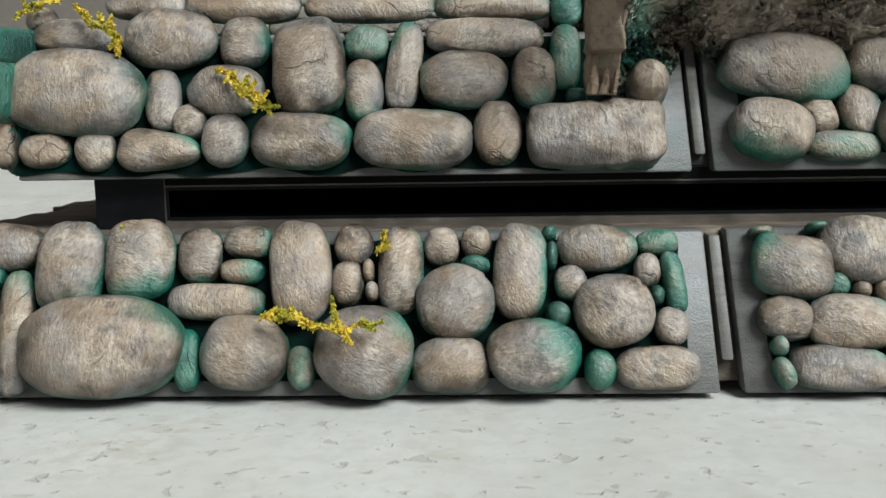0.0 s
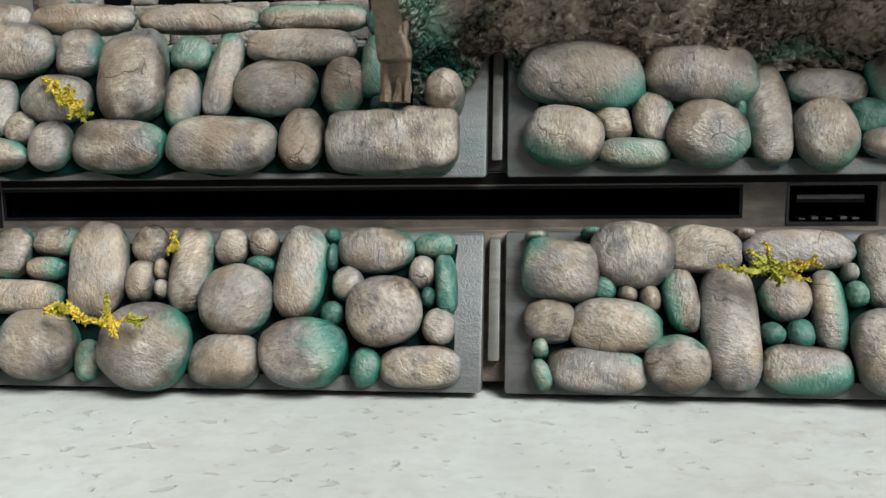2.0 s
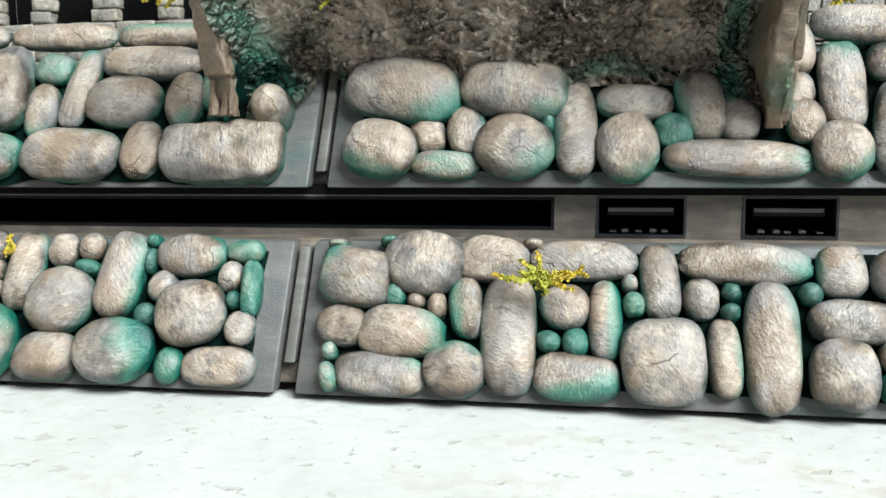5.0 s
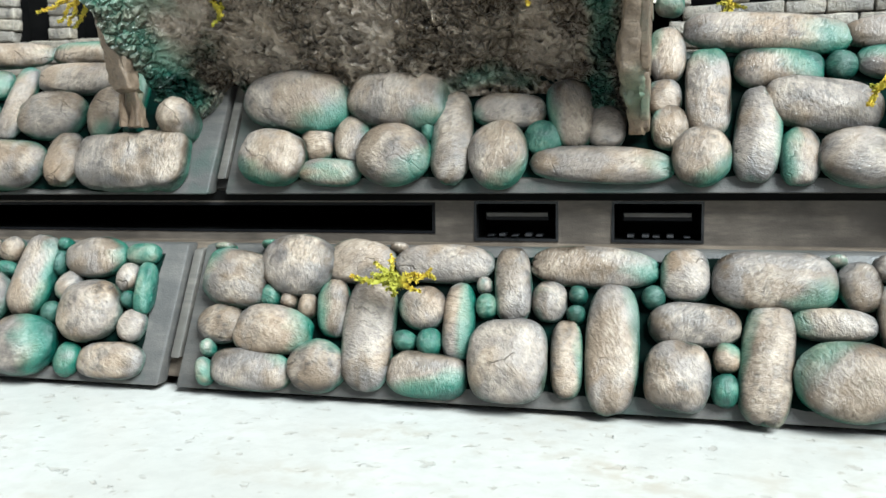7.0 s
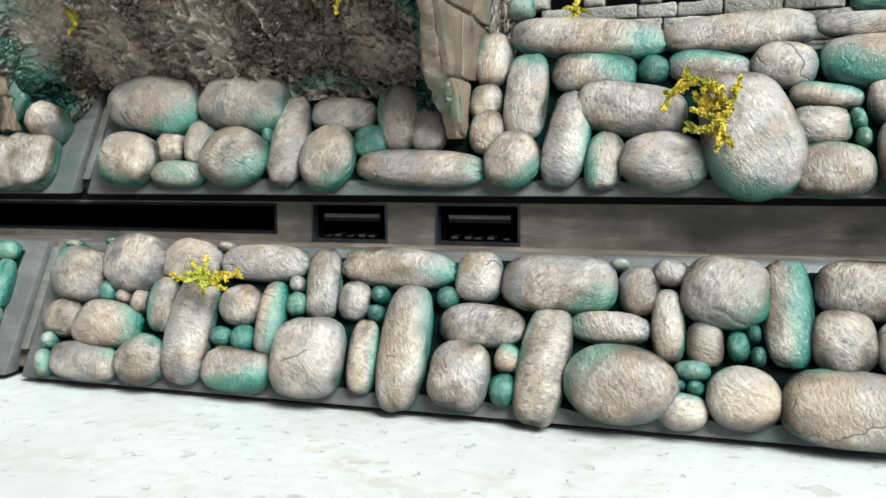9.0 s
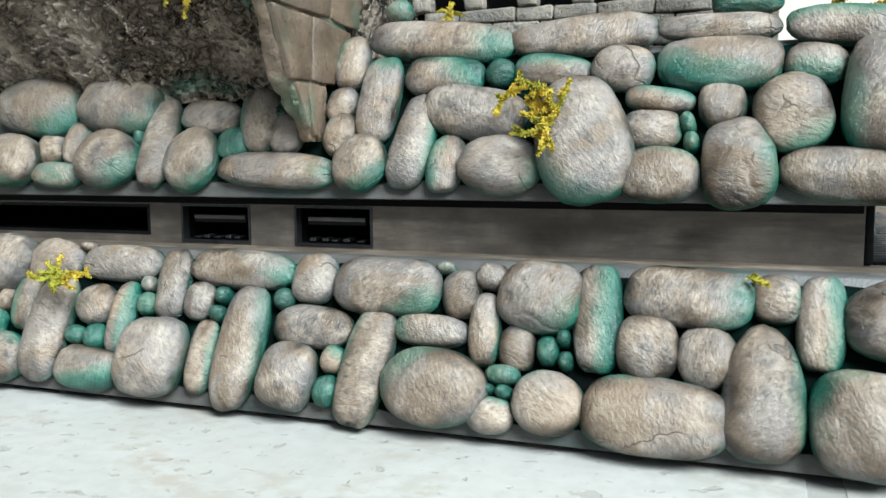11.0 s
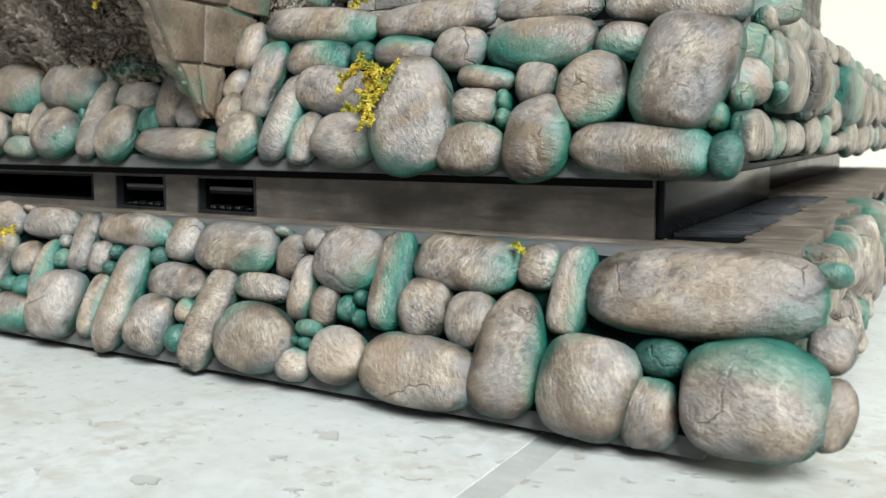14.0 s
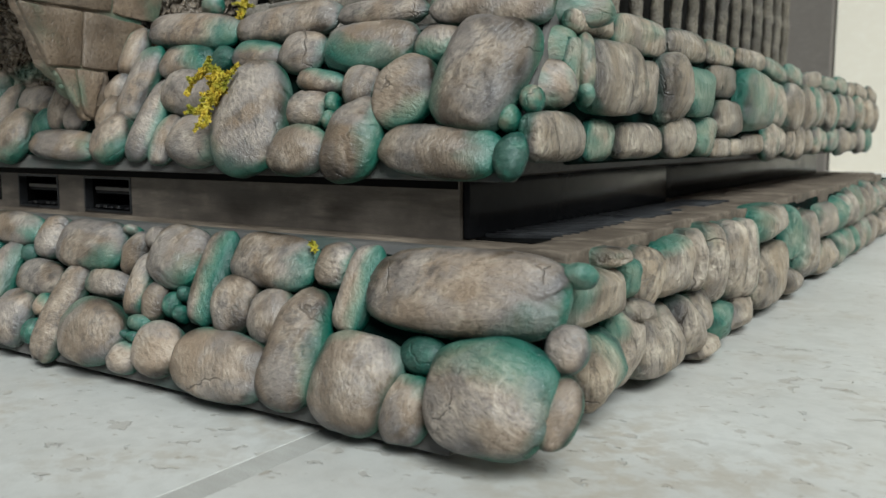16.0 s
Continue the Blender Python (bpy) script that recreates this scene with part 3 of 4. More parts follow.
for k in range(30):
    part("vent_fin", fin_mesh, RIM, core_body).matrix_basis = pose(121.2 * MM, (7 + 2.75 * k) * MM, 0, 0, 0, 24)


# ---- pebbles on the faces: across, up, width, height, tilt, green, squareness ----


def front_lower(*shape):
    pebble(lower_slab, LOWER_FACE, *shape)


front_lower(-142.7, 22.4, 10.1, 7.3, -3, 1, 1)
front_lower(-143.8, 17.8, 2.3, 2.9, 8, 7, 0)
front_lower(-139.7, 9.4, 5.0, 18.5, 7, 3, 0, 90)
front_lower(-132.8, 19.0, 9.8, 14.1, 3, 3, 1, 290)
front_lower(-122.6, 19.9, 10.2, 12.3, 5, 4, 1, 285)
front_lower(-126.2, 6.7, 23.6, 14.9, -1, 3, 0, 35)
front_lower(-114.0, 20.9, 6.5, 8.5, 3, 2, 1, 270)
front_lower(-107.1, 22.8, 7.0, 5.0, -1, 4, 1, 0)
front_lower(-107.6, 18.2, 6.6, 3.7, -3, 6, 0, 0)
front_lower(-111.1, 13.6, 14.3, 5.6, -2, 2, 1, 0)
front_lower(-114.4, 5.1, 3.8, 9.0, 7, 7, 0)
front_lower(-106.1, 5.8, 12.7, 10.7, -3, 2, 0, 180)
front_lower(-98.2, 3.9, 4.1, 6.3, 6, 5, 0)
front_lower(-98.9, 17.9, 9.1, 15.8, 5, 1, 1)
front_lower(-91.4, 22.2, 5.8, 6.5, 3, 1, 0)
front_lower(-92.1, 16.2, 4.8, 6.9, 1, 1, 0)
front_lower(-89.1, 18.1, 1.7, 3.5, 2, 1, 0)
front_lower(-88.5, 14.9, 2.0, 3.0, 4, 1, 0)
front_lower(-84.4, 18.2, 6.6, 13.5, -1, 2, 0, 0)
front_lower(-89.2, 5.8, 14.0, 13.2, -4, 3, 0, 10)
front_lower(-78.4, 21.8, 5.2, 5.9, 0, 1, 0)
front_lower(-73.4, 22.4, 4.6, 4.9, -0, 1, 0)
front_lower(-73.6, 18.8, 4.4, 2.8, -1, 8, 0)
front_lower(-76.5, 13.0, 11.2, 10.9, -1, 2, 0, 110)
front_lower(-77.2, 4.0, 10.7, 7.8, -0, 1, 1)
front_lower(-67.1, 17.7, 7.9, 14.9, -4, 4, 1, 0)
front_lower(-62.7, 23.5, 2.2, 2.4, -3, 8, 0)
front_lower(-62.5, 20.1, 1.8, 4.4, -3, 9, 0)
front_lower(-55.9, 21.3, 11.7, 7.3, 1, 3, 0, 10)
front_lower(-59.9, 16.0, 4.8, 5.4, -3, 4, 0, 225)
front_lower(-61.9, 11.2, 3.6, 3.9, -3, 9, 0)
front_lower(-54.1, 11.6, 11.3, 10.7, 9, 1, 0)
front_lower(-65.6, 5.3, 13.2, 10.3, 0, 5, 0, 15)
front_lower(-47.1, 22.0, 6.2, 3.7, 2, 6, 1)
front_lower(-48.9, 17.7, 3.9, 5.2, -2, 2, 0, 180)
front_lower(-45.2, 15.9, 3.4, 9.3, 5, 7, 0)
front_lower(-47.8, 13.9, 2.2, 2.9, -2, 9, 0)
front_lower(-46.1, 9.5, 4.8, 5.7, -3, 1, 0)
front_lower(-56.5, 3.4, 4.5, 5.8, -2, 6, 0)
front_lower(-48.4, 3.5, 12.1, 6.2, 1, 1, 1)
front_lower(-32.0, 23.4, 3.6, 1.5, 1, 4, 0)
front_lower(-23.9, 24.0, 3.2, 1.6, 2, 6, 0)
front_lower(-28.4, 18.1, 11.6, 9.6, -9, 4, 1, 150)
front_lower(-18.2, 20.2, 12.5, 10.2, -4, 1, 0, None, 0.14, 0)
front_lower(-8.0, 21.3, 10.9, 7.3, -5, 1, 1, None, 0, -0.12)
front_lower(-2.0, 23.7, 3.2, 1.7, -2, 1, 0)
front_lower(5.4, 21.4, 15.7, 6.2, 0, 1, 1)
front_lower(-22.3, 15.4, 3.5, 4.1, 9, 7, 0)
front_lower(-19.0, 14.5, 3.0, 2.5, -5, 1, 0)
front_lower(-30.1, 10.5, 7.9, 6.5, -9, 1, 0)
front_lower(-20.8, 9.6, 13.2, 8.0, -3, 4, 0, 10, 0, -0.1)
front_lower(-15.9, 13.8, 3.1, 4.3, 4, 1, 0)
front_lower(-11.5, 13.7, 5.2, 9.7, 7, 5, 0, 190)
front_lower(-5.1, 9.8, 8.1, 17.6, 2, 2, 1, 180)
front_lower(-31.5, 6.4, 2.3, 2.8, 9, 5, 0)
front_lower(-31.3, 2.6, 2.7, 4.6, 18, 5, 0)
front_lower(-23.6, 3.3, 13.8, 6.3, -4, 2, 1, 30)
front_lower(-12.5, 4.3, 9.4, 8.3, -6, 4, 0, 90)
front_lower(2.8, 14.1, 7.5, 6.9, -8, 4, 0, 200)
front_lower(0.6, 8.9, 3.7, 3.2, -3, 8, 0)
front_lower(4.4, 8.8, 3.8, 4.4, 4, 8, 0)
front_lower(4.7, 3.8, 12.2, 6.8, -4, 5, 1, 300)
front_lower(8.6, 12.2, 4.9, 12.0, 1, 5, 0, 0)
front_lower(12.0, 17.9, 2.4, 2.6, 5, 3, 0)
front_lower(12.6, 14.7, 3.3, 3.8, 3, 6, 0)
front_lower(16.3, 18.2, 5.7, 11.7, 6, 2, 1, 180)
front_lower(16.5, 6.3, 11.5, 12.2, 4, 1, 1)
front_lower(24.8, 7.2, 4.7, 11.4, 3, 4, 0, 0)
front_lower(28.0, 21.2, 18.7, 6.3, -2, 4, 1, 0)
front_lower(21.9, 15.8, 5.2, 6.3, 2, 2, 0)
front_lower(26.0, 16.8, 2.8, 2.9, 8, 9, 0)
front_lower(25.8, 13.9, 2.8, 2.6, -1, 9, 0)
front_lower(31.1, 9.0, 7.5, 18.7, -1, 3, 1, 20)
front_lower(36.6, 16.8, 3.4, 3.4, -4, 9, 0)
front_lower(40.9, 20.2, 6.9, 7.7, -1, 3, 1, 180)
front_lower(42.2, 12.9, 12.7, 6.4, -1, 1, 0)
front_lower(39.9, 5.4, 8.9, 9.7, -3, 1, 1)
front_lower(46.5, 8.3, 3.8, 4.2, -3, 5, 0, 60)
front_lower(46.2, 3.9, 3.7, 4.6, -1, 8, 0)
front_lower(52.7, 19.5, 16.4, 8.7, -1, 3, 1, 320)
front_lower(51.6, 7.9, 7.1, 17.2, -6, 3, 1, 150)
front_lower(61.0, 22.7, 2.9, 1.7, 3, 4, 0)
front_lower(63.8, 19.1, 5.8, 7.3, 7, 2, 0, 200)
front_lower(60.2, 13.6, 10.8, 4.6, -2, 4, 0, 180)
front_lower(62.2, 5.7, 15.0, 10.6, -2, 4, 0, 145, 0, -0.05)
front_lower(67.9, 21.8, 4.9, 3.9, -5, 1, 0)
front_lower(67.9, 14.2, 4.5, 10.4, 4, 3, 0, 0)
front_lower(75.2, 19.1, 11.6, 9.9, -8, 4, 1, 310, -0.08, 0)
front_lower(72.6, 12.0, 5.1, 6.3, 7, 1, 0)
front_lower(76.8, 11.9, 2.9, 4.0, 5, 8, 0)
front_lower(78.7, 13.7, 1.9, 2.5, 5, 9, 0)
front_lower(79.3, 10.7, 2.0, 2.6, 5, 9, 0)
front_lower(82.8, 16.7, 6.4, 14.6, 4, 6, 1, 0, 0.08, 0)
front_lower(71.2, 8.3, 4.7, 2.7, 2, 6, 0)
front_lower(69.5, 6.2, 2.0, 1.6, -3, 9, 0)
front_lower(71.7, 6.0, 2.3, 1.9, -4, 8, 0)
front_lower(70.2, 2.9, 6.4, 4.9, -2, 4, 0, 80)
front_lower(77.6, 5.1, 9.4, 8.3, -5, 3, 0, 120)
front_lower(93.9, 20.0, 15.8, 8.0, -3, 4, 1, 0)
front_lower(89.4, 13.2, 7.9, 9.0, 6, 1, 0)
front_lower(96.6, 12.5, 7.3, 8.0, 6, 2, 0, 0)
front_lower(90.9, 4.6, 17.8, 9.7, -3, 2, 1, 100)
front_lower(104.3, 20.6, 5.8, 6.4, 5, 2, 1, 0)
front_lower(103.1, 8.6, 9.4, 16.4, 1, 3, 0, 0, -0.2, 0)
front_lower(109.4, 17.8, 5.6, 12.0, -2, 5, 1, 0)
front_lower(114.0, 5.8, 11.9, 12.4, -3, 4, 1, 150, 0.06, 0)
front_lower(125.5, 18.5, 27.3, 10.9, 2, 2, 1, -30)
front_lower(121.7, 10.7, 6.4, 4.7, -1, 9, 0)
front_lower(121.5, 4.1, 6.9, 8.2, 4, 4, 1, 70)
front_lower(132.5, 7.1, 15.2, 13.3, 0, 4.6, 1, 80, 0.05, 0)
front_lower(138.9, 22.3, 4.2, 2.8, 2, 6, 0)
front_lower(139.5, 13.9, 5.0, 5.6, 3, 2, 0, 200)
front_lower(139.8, 6.9, 5.6, 8.0, -8, 6, 0, 180)


def front_upper(*shape):
    pebble(upper_slab, UPPER_FACE, *shape)


front_upper(-137.2, 14.0, 22.7, 14.5, -8, 2, 1, 0)
front_upper(-148.0, 21.6, 5.4, 8.9, 16, 2, 0)
front_upper(-139.2, 25.4, 14.2, 6.5, -4, 1, 0)
front_upper(-145.5, 29.0, 5.5, 4.3, -4, 1, 0)
front_upper(-128.3, 31.7, 13.5, 5.6, -3, 1, 1)
front_upper(-111.7, 30.9, 19.6, 6.2, -2, 1, 1)
front_upper(-90.5, 30.3, 21.7, 5.6, -1, 2, 1, 0)
front_upper(-70.1, 30.0, 19.2, 5.3, -1, 5, 1, 90)
front_upper(-122.9, 24.2, 15.4, 10.8, -2, 2, 0, 180)
front_upper(-110.7, 23.6, 8.2, 9.2, 6, 3, 1, 0)
front_upper(-123.3, 13.5, 5.9, 11.2, 9, 3, 0, 180)
front_upper(-118.7, 9.4, 5.4, 6.1, 7, 1, 0)
front_upper(-141.1, 4.7, 8.3, 6.0, -3, 1, 0)
front_upper(-133.1, 4.7, 6.3, 7.4, 8, 1, 0)
front_upper(-147.8, 6.6, 4.2, 10.1, 12, 1, 0)
front_upper(-122.8, 4.4, 13.3, 6.7, -3, 4, 0, 30, 0, -0.3)
front_upper(-112.5, 5.9, 7.6, 9.1, 4, 2, 0, 0)
front_upper(-113.0, 14.5, 12.6, 9.0, -1, 2, 0)
front_upper(-99.9, 18.6, 11.7, 17.9, 6, 1, 1)
front_upper(-100.4, 5.5, 15.8, 9.2, -3, 3, 1, 10)
front_upper(-90.8, 23.3, 7.1, 6.4, -3, 5, 1)
front_upper(-91.0, 14.4, 6.3, 11.4, 3, 4, 0, 270)
front_upper(-84.5, 19.0, 5.7, 16.4, -6, 4, 0, 120)
front_upper(-71.5, 24.1, 19.1, 6.7, -1, 1, 1)
front_upper(-75.0, 15.8, 14.2, 10.1, -0, 2, 0, 180)
front_upper(-63.8, 16.1, 7.2, 11.0, 1, 4, 0, 280)
front_upper(-82.9, 5.4, 18.4, 10.0, -2, 2, 1, 60)
front_upper(-69.8, 6.5, 7.7, 10.9, -0, 1, 0)
pebble(upper_slab, UPPER_FACE, -54.8, 5.7, 21.2, 11.2, 0, 1, 1, boxy=4.6, folds=((-0.5, 0.16, 0.1, 0.04), (0.28, 0.12, -0.25, 0.075)))
front_upper(-58.6, 20.2, 5.0, 12.2, -3, 5, 0)
front_upper(-58.0, 29.5, 5.1, 7.0, -1, 7, 0)
pebble(upper_slab, UPPER_FACE, -46.5, 13.0, 6.3, 7.0, -7, 1, 0, flat=2.6)
front_upper(-57.2, 12.7, 3.6, 2.9, 1, 8, 0)
front_upper(-24.7, 17.1, 20.1, 12.3, -10, 4, 0, 310, -0.1, 0.05)
front_upper(-6.0, 17.0, 18.1, 12.1, -10, 3, 0, 320, -0.08, -0.08)
front_upper(-27.6, 6.1, 12.7, 10.3, -9, 4, 0, 250)
front_upper(-20.1, 9.5, 5.7, 8.3, 20, 3, 0, 90)
front_upper(-13.6, 9.6, 6.7, 9.0, 5, 3, 0, 0)
front_upper(-16.8, 3.5, 11.2, 4.8, -3, 4, 0)
front_upper(-5.7, 6.1, 12.8, 10.9, -6, 4, 0, 320)
front_upper(-0.6, 11.1, 2.6, 4.4, 11, 8, 0)
front_upper(3.7, 9.6, 7.1, 17.2, 2, 3, 1, 180)
front_upper(13.0, 14.4, 12.2, 6.5, -4, 2, 1, 200)
front_upper(23.3, 13.6, 7.7, 12.6, 14, 4, 0, 190, 0.1, 0)
front_upper(11.8, 6.1, 9.7, 11.8, 4, 3, 0, 310)
front_upper(18.9, 9.3, 6.6, 6.0, -7, 8, 0)
front_upper(28.8, 11.1, 6.4, 7.7, 2, 1, 0)
front_upper(28.2, 4.4, 22.0, 6.2, -3, 3, 1, 0)
front_upper(43.2, 5.4, 8.9, 9.9, 1, 4, 0, 310)
front_upper(44.2, 16.9, 7.0, 15.7, 0, 4, 1, 90)
front_upper(37.9, 24.1, 6.0, 10.5, 3, 4, 0, 150)
front_upper(37.6, 16.2, 5.5, 6.5, 2, 3, 0, 160)
front_upper(38.5, 10.8, 6.0, 7.9, 1, 3, 0, 160)
front_upper(52.9, 27.4, 25.3, 7.1, -7, 4, 0, -20)
front_upper(54.7, 20.8, 13.3, 6.9, -3, 6, 1, 30)
front_upper(63.8, 21.1, 4.9, 4.8, 1, 9, 0)
front_upper(51.4, 9.3, 6.9, 16.1, -6, 4, 0, 10)
front_upper(57.3, 5.5, 6.0, 9.7, -3, 5, 0, 180)
front_upper(60.7, 13.9, 17.0, 8.6, -11, 1, 1)
front_upper(66.0, 4.9, 12.9, 9.4, -4, 3, 0, 0)
front_upper(71.9, 21.3, 12.0, 5.7, -8, 6, 1, 90)
front_upper(75.8, 27.1, 22.7, 6.7, 3, 1, 0, None, 0, 0.12)
front_upper(95.5, 27.4, 17.3, 4.7, -2, 2, 1)
front_upper(114.9, 26.5, 21.0, 6.3, -6, 5, 1, 100)
front_upper(82.4, 20.9, 9.5, 7.4, -7, 2, 0, 0)
front_upper(77.8, 8.8, 13.6, 20.4, 16, 3, 0, 265, -0.13, 0)
front_upper(88.0, 15.6, 9.9, 3.9, -9, 5, 0, 60)
front_upper(87.3, 10.7, 8.3, 6.2, -3, 2, 1, 0)
front_upper(92.2, 11.6, 2.2, 3.5, 16, 7, 0)
front_upper(92.8, 8.6, 2.2, 3.1, 4, 6, 0)
front_upper(88.6, 3.6, 11.5, 8.2, -2, 3, 0, 70)
front_upper(95.9, 21.0, 17.2, 8.4, -1, 5, 1, 240)
front_upper(96.6, 14.6, 6.5, 7.8, 9, 2, 0, 90)
front_upper(99.1, 5.2, 9.6, 13.1, 4, 4, 1, 0, -0.09, 0)
front_upper(108.5, 20.6, 8.3, 6.5, -6, 5, 0, 270)
front_upper(105.7, 12.6, 10.1, 11.7, 8, 4, 0, 300)
pebble(upper_slab, UPPER_FACE, 118.2, 14.6, 13.0, 16.8, -10, 3, 1, 190, 0.1, 0, boxy=3.7)
front_upper(113.8, 3.7, 19.4, 7.8, -4, 4, 1, 0, 0, 0.06)
front_upper(124.8, 3.2, 4.4, 6.5, 5, 9, 0)
front_upper(123.1, 8.6, 3.1, 3.7, 3, 6, 0)
front_upper(125.7, 11.4, 3.0, 3.5, 3, 5, 0)


def side_lower(*shape):
    pebble(lower_slab, LOWER_SIDE, *shape, deep=8.0 + RNG.uniform(-0.7, 0.7), boxy=4.4, fill=0.885, coat=RIDGED)


side_lower(-1.6, 15.6, 17.2, 8.4, 0, 4, 0, 160)
side_lower(-10.6, 19.6, 6.5, 2.8, 0, 6, 0)
side_lower(3.8, 20.0, 6.6, 3.0, 0, 2, 0)
side_lower(9.0, 16.6, 4.6, 6.6, 0, 7, 0)
side_lower(16.2, 15.6, 8.6, 10.4, -12, 2, 1, 180)
side_lower(10.9, 12.0, 5.2, 3.6, 0, 1, 0)
side_lower(27.2, 15.8, 15.2, 10.6, 0, 3, 1, 110)
side_lower(37.6, 15.8, 7.6, 11.4, 0, 1, 1)
side_lower(46.8, 14.0, 11.2, 15.4, 0, 1, 1)
side_lower(57.0, 13.4, 9.6, 16.0, 0, 2, 1, 0)
side_lower(66.4, 12.8, 9.8, 17.0, 0, 5, 1, 0)
side_lower(-0.6, 6.3, 11.8, 11.2, 0, 7, 1, 20)
side_lower(8.6, 7.2, 9.4, 12.0, 0, 3, 0, 120)
side_lower(21.2, 5.7, 18.4, 11.4, 0, 1, 1)
side_lower(32.4, 5.8, 9.4, 11.4, 0, 1, 1)
side_lower(40.2, 7.0, 8.4, 8.2, 0, 2, 1, 180)
side_lower(39.4, 1.4, 11.0, 4.0, 0, 1, 0)
side_lower(50.2, 3.4, 13.0, 7.8, 0, 7, 1)
side_lower(63.0, 2.8, 14.0, 7.0, 0, 1, 1)
side_lower(83.3, 18.0, 26.0, 8.2, 0, 4, 1, 180)
side_lower(86.9, 6.9, 29.0, 14.6, 0, 1, 1)
side_lower(101.6, 14.2, 6.0, 14.0, 0, 6, 1)
side_lower(104.6, 3.2, 12.0, 7.0, 0, 1, 0)
side_lower(117.5, 9.9, 25.0, 18.4, 0, 4, 1, 180)
side_lower(144.0, 14.0, 26.0, 10.0, 0, 2, 1, 180)
side_lower(142.0, 4.4, 24.0, 9.4, 0, 2, 1)


def side_upper(*shape):
    pebble(upper_slab, UPPER_SIDE, *shape, flat=0.85, boxy=4.2, fill=0.94, coat=RIDGED)


side_upper(5.6, 5.8, 16.3, 7.2, 0, 1, 0)
side_upper(22.7, 14.3, 22.1, 11.5, 0, 2, 1)
side_upper(10.8, 14.9, 4.8, 9.4, 0, 5, 0)
side_upper(19.4, 5.3, 9.7, 6.5, 0, 5, 0)
side_upper(34.4, 5.2, 21.2, 6.1, 0, 1, 1)
side_upper(38.0, 13.7, 6.8, 9.0, 0, 1, 0)
side_upper(47.8, 14.1, 13.1, 12.3, 0, 1, 1)
side_upper(61.6, 14.0, 16.5, 9.7, 0, 6, 1)
side_upper(53.0, 5.7, 17.0, 7.6, 0, 1, 0)
side_upper(66.8, 5.8, 12.1, 8.0, 0, 5, 0)
side_upper(77.9, 16.7, 18.2, 6.8, 0, 1, 0)
side_upper(82.7, 9.5, 21.0, 8.0, 0, 1, 0)
side_upper(78.5, 3.6, 14.4, 4.2, 0, 1, 0)
side_upper(103.0, 4.2, 19.5, 5.0, 0, 1, 1)
side_upper(98.6, 13.7, 22.5, 14.0, 0, 4, 0)
side_upper(89.8, 3.6, 9.4, 4.2, 0, 1, 0)
side_upper(16.4, 21.5, 14.7, 3.7, 0, 2, 1)
side_upper(34.6, 21.6, 23.2, 6.1, 0, 3, 1)
side_upper(57.0, 21.9, 21.1, 5.9, 0, 1, 1)
side_upper(76.2, 22.1, 19.8, 5.0, 0, 3, 1)
side_upper(98.8, 22.5, 25.9, 4.5, 0, 1, 1)


# small pebbles filling the upper corner
for shape in ((2.4, 18.8, 6.6, 6.2, 20, 5, 0), (2.0, 13.2, 8.4, 7.4, 8, 3, 0), (7.2, 16.6, 2.8, 8.6, 4, 4, 1), (5.4, 23.9, 10.0, 4.6, 5, 4, 0), (7.9, 12.0, 2.6, 3.2, 0, 7, 0), (-1.6, 17.0, 2.6, 5.0, 0, 8, 0)):
    pebble(upper_slab, UPPER_CORNER, *shape, flat=1.1)


# ---- pebbles further along the two ends, row by row ----
def pebble_row(parent, face, u0, u1, v, h, w_mid, deep=None):
    u = u0
    while u < u1:
        w = w_mid * RNG.uniform(0.6, 1.45)
        hh = h * RNG.uniform(0.8, 1.12)
        pebble(parent, face, u + w / 2, v + RNG.uniform(-0.6, 0.6), w * 1.06, hh, RNG.uniform(-6, 6), RNG.choice((1, 1, 2, 3, 4, 6)), RNG.random() < 0.8, flat=0.75, deep=deep, coat=RIDGED)
        u += w


for owner, face, start, stop in ((lower_slab, LOWER_SIDE, 156, 272), (lower_slab, LOWER_LEFT, -272, 12)):
    pebble_row(owner, face, start, stop, 4.6, 10.8, 11, 8.0)
    pebble_row(owner, face, start, stop, 14.6, 11.6, 10, 8.0)
for owner, face, start, stop in ((upper_slab, UPPER_SIDE, 112, 268), (upper_slab, UPPER_LEFT, -268, 0)):
    pebble_row(owner, face, start, stop, 4.6, 8.6, 12)
    pebble_row(owner, face, start, stop, 13.6, 11.4, 12)
    pebble_row(owner, face, start, stop, 21.8, 5.5, 21)
CASTLE_FACE = face_frame((0, 27, 0), (1, 0, 0), (0, 0, 1))
for shape in ((38.2, 64.0, 5.2, 4.6, 0, 5, 0), (35.2, 69.5, 5.0, 6.0, 0, 5, 0), (99, 62.5, 11, 5.5, 3, 7, 1), (-125, 64.5, 9, 9, 0, 2, 0), (90.5, 66.5, 9, 5, 4, 6, 0)):
    pebble(upper_slab, CASTLE_FACE, *shape)


# ---- ledges at both ends of the core: scored brown planks with torn edges ----
def ledge_plank(x0, x1, y, long):
    bm = bmesh.new()
    block(bm, min(x0, x1), max(x0, x1), y, y + long, 17.5, 23.5 + RNG.uniform(-0.1, 0.3), 0.3, 2)
    bmesh.ops.subdivide_edges(bm, edges=[e for e in bm.edges if e.calc_length() > 5 * MM], cuts=3, use_grid_fill=True)
    seed = Vector((RNG.uniform(0, 50), 0, 0))
    for v in bm.verts:
        v.co.z += 0.35 * MM * noise.noise(v.co * 260 + seed)
        v.co.x += 0.8 * MM * noise.noise(v.co * 120)
    return smooth(part("ledge_plank", bm, LEDGE, lower_slab), 50)


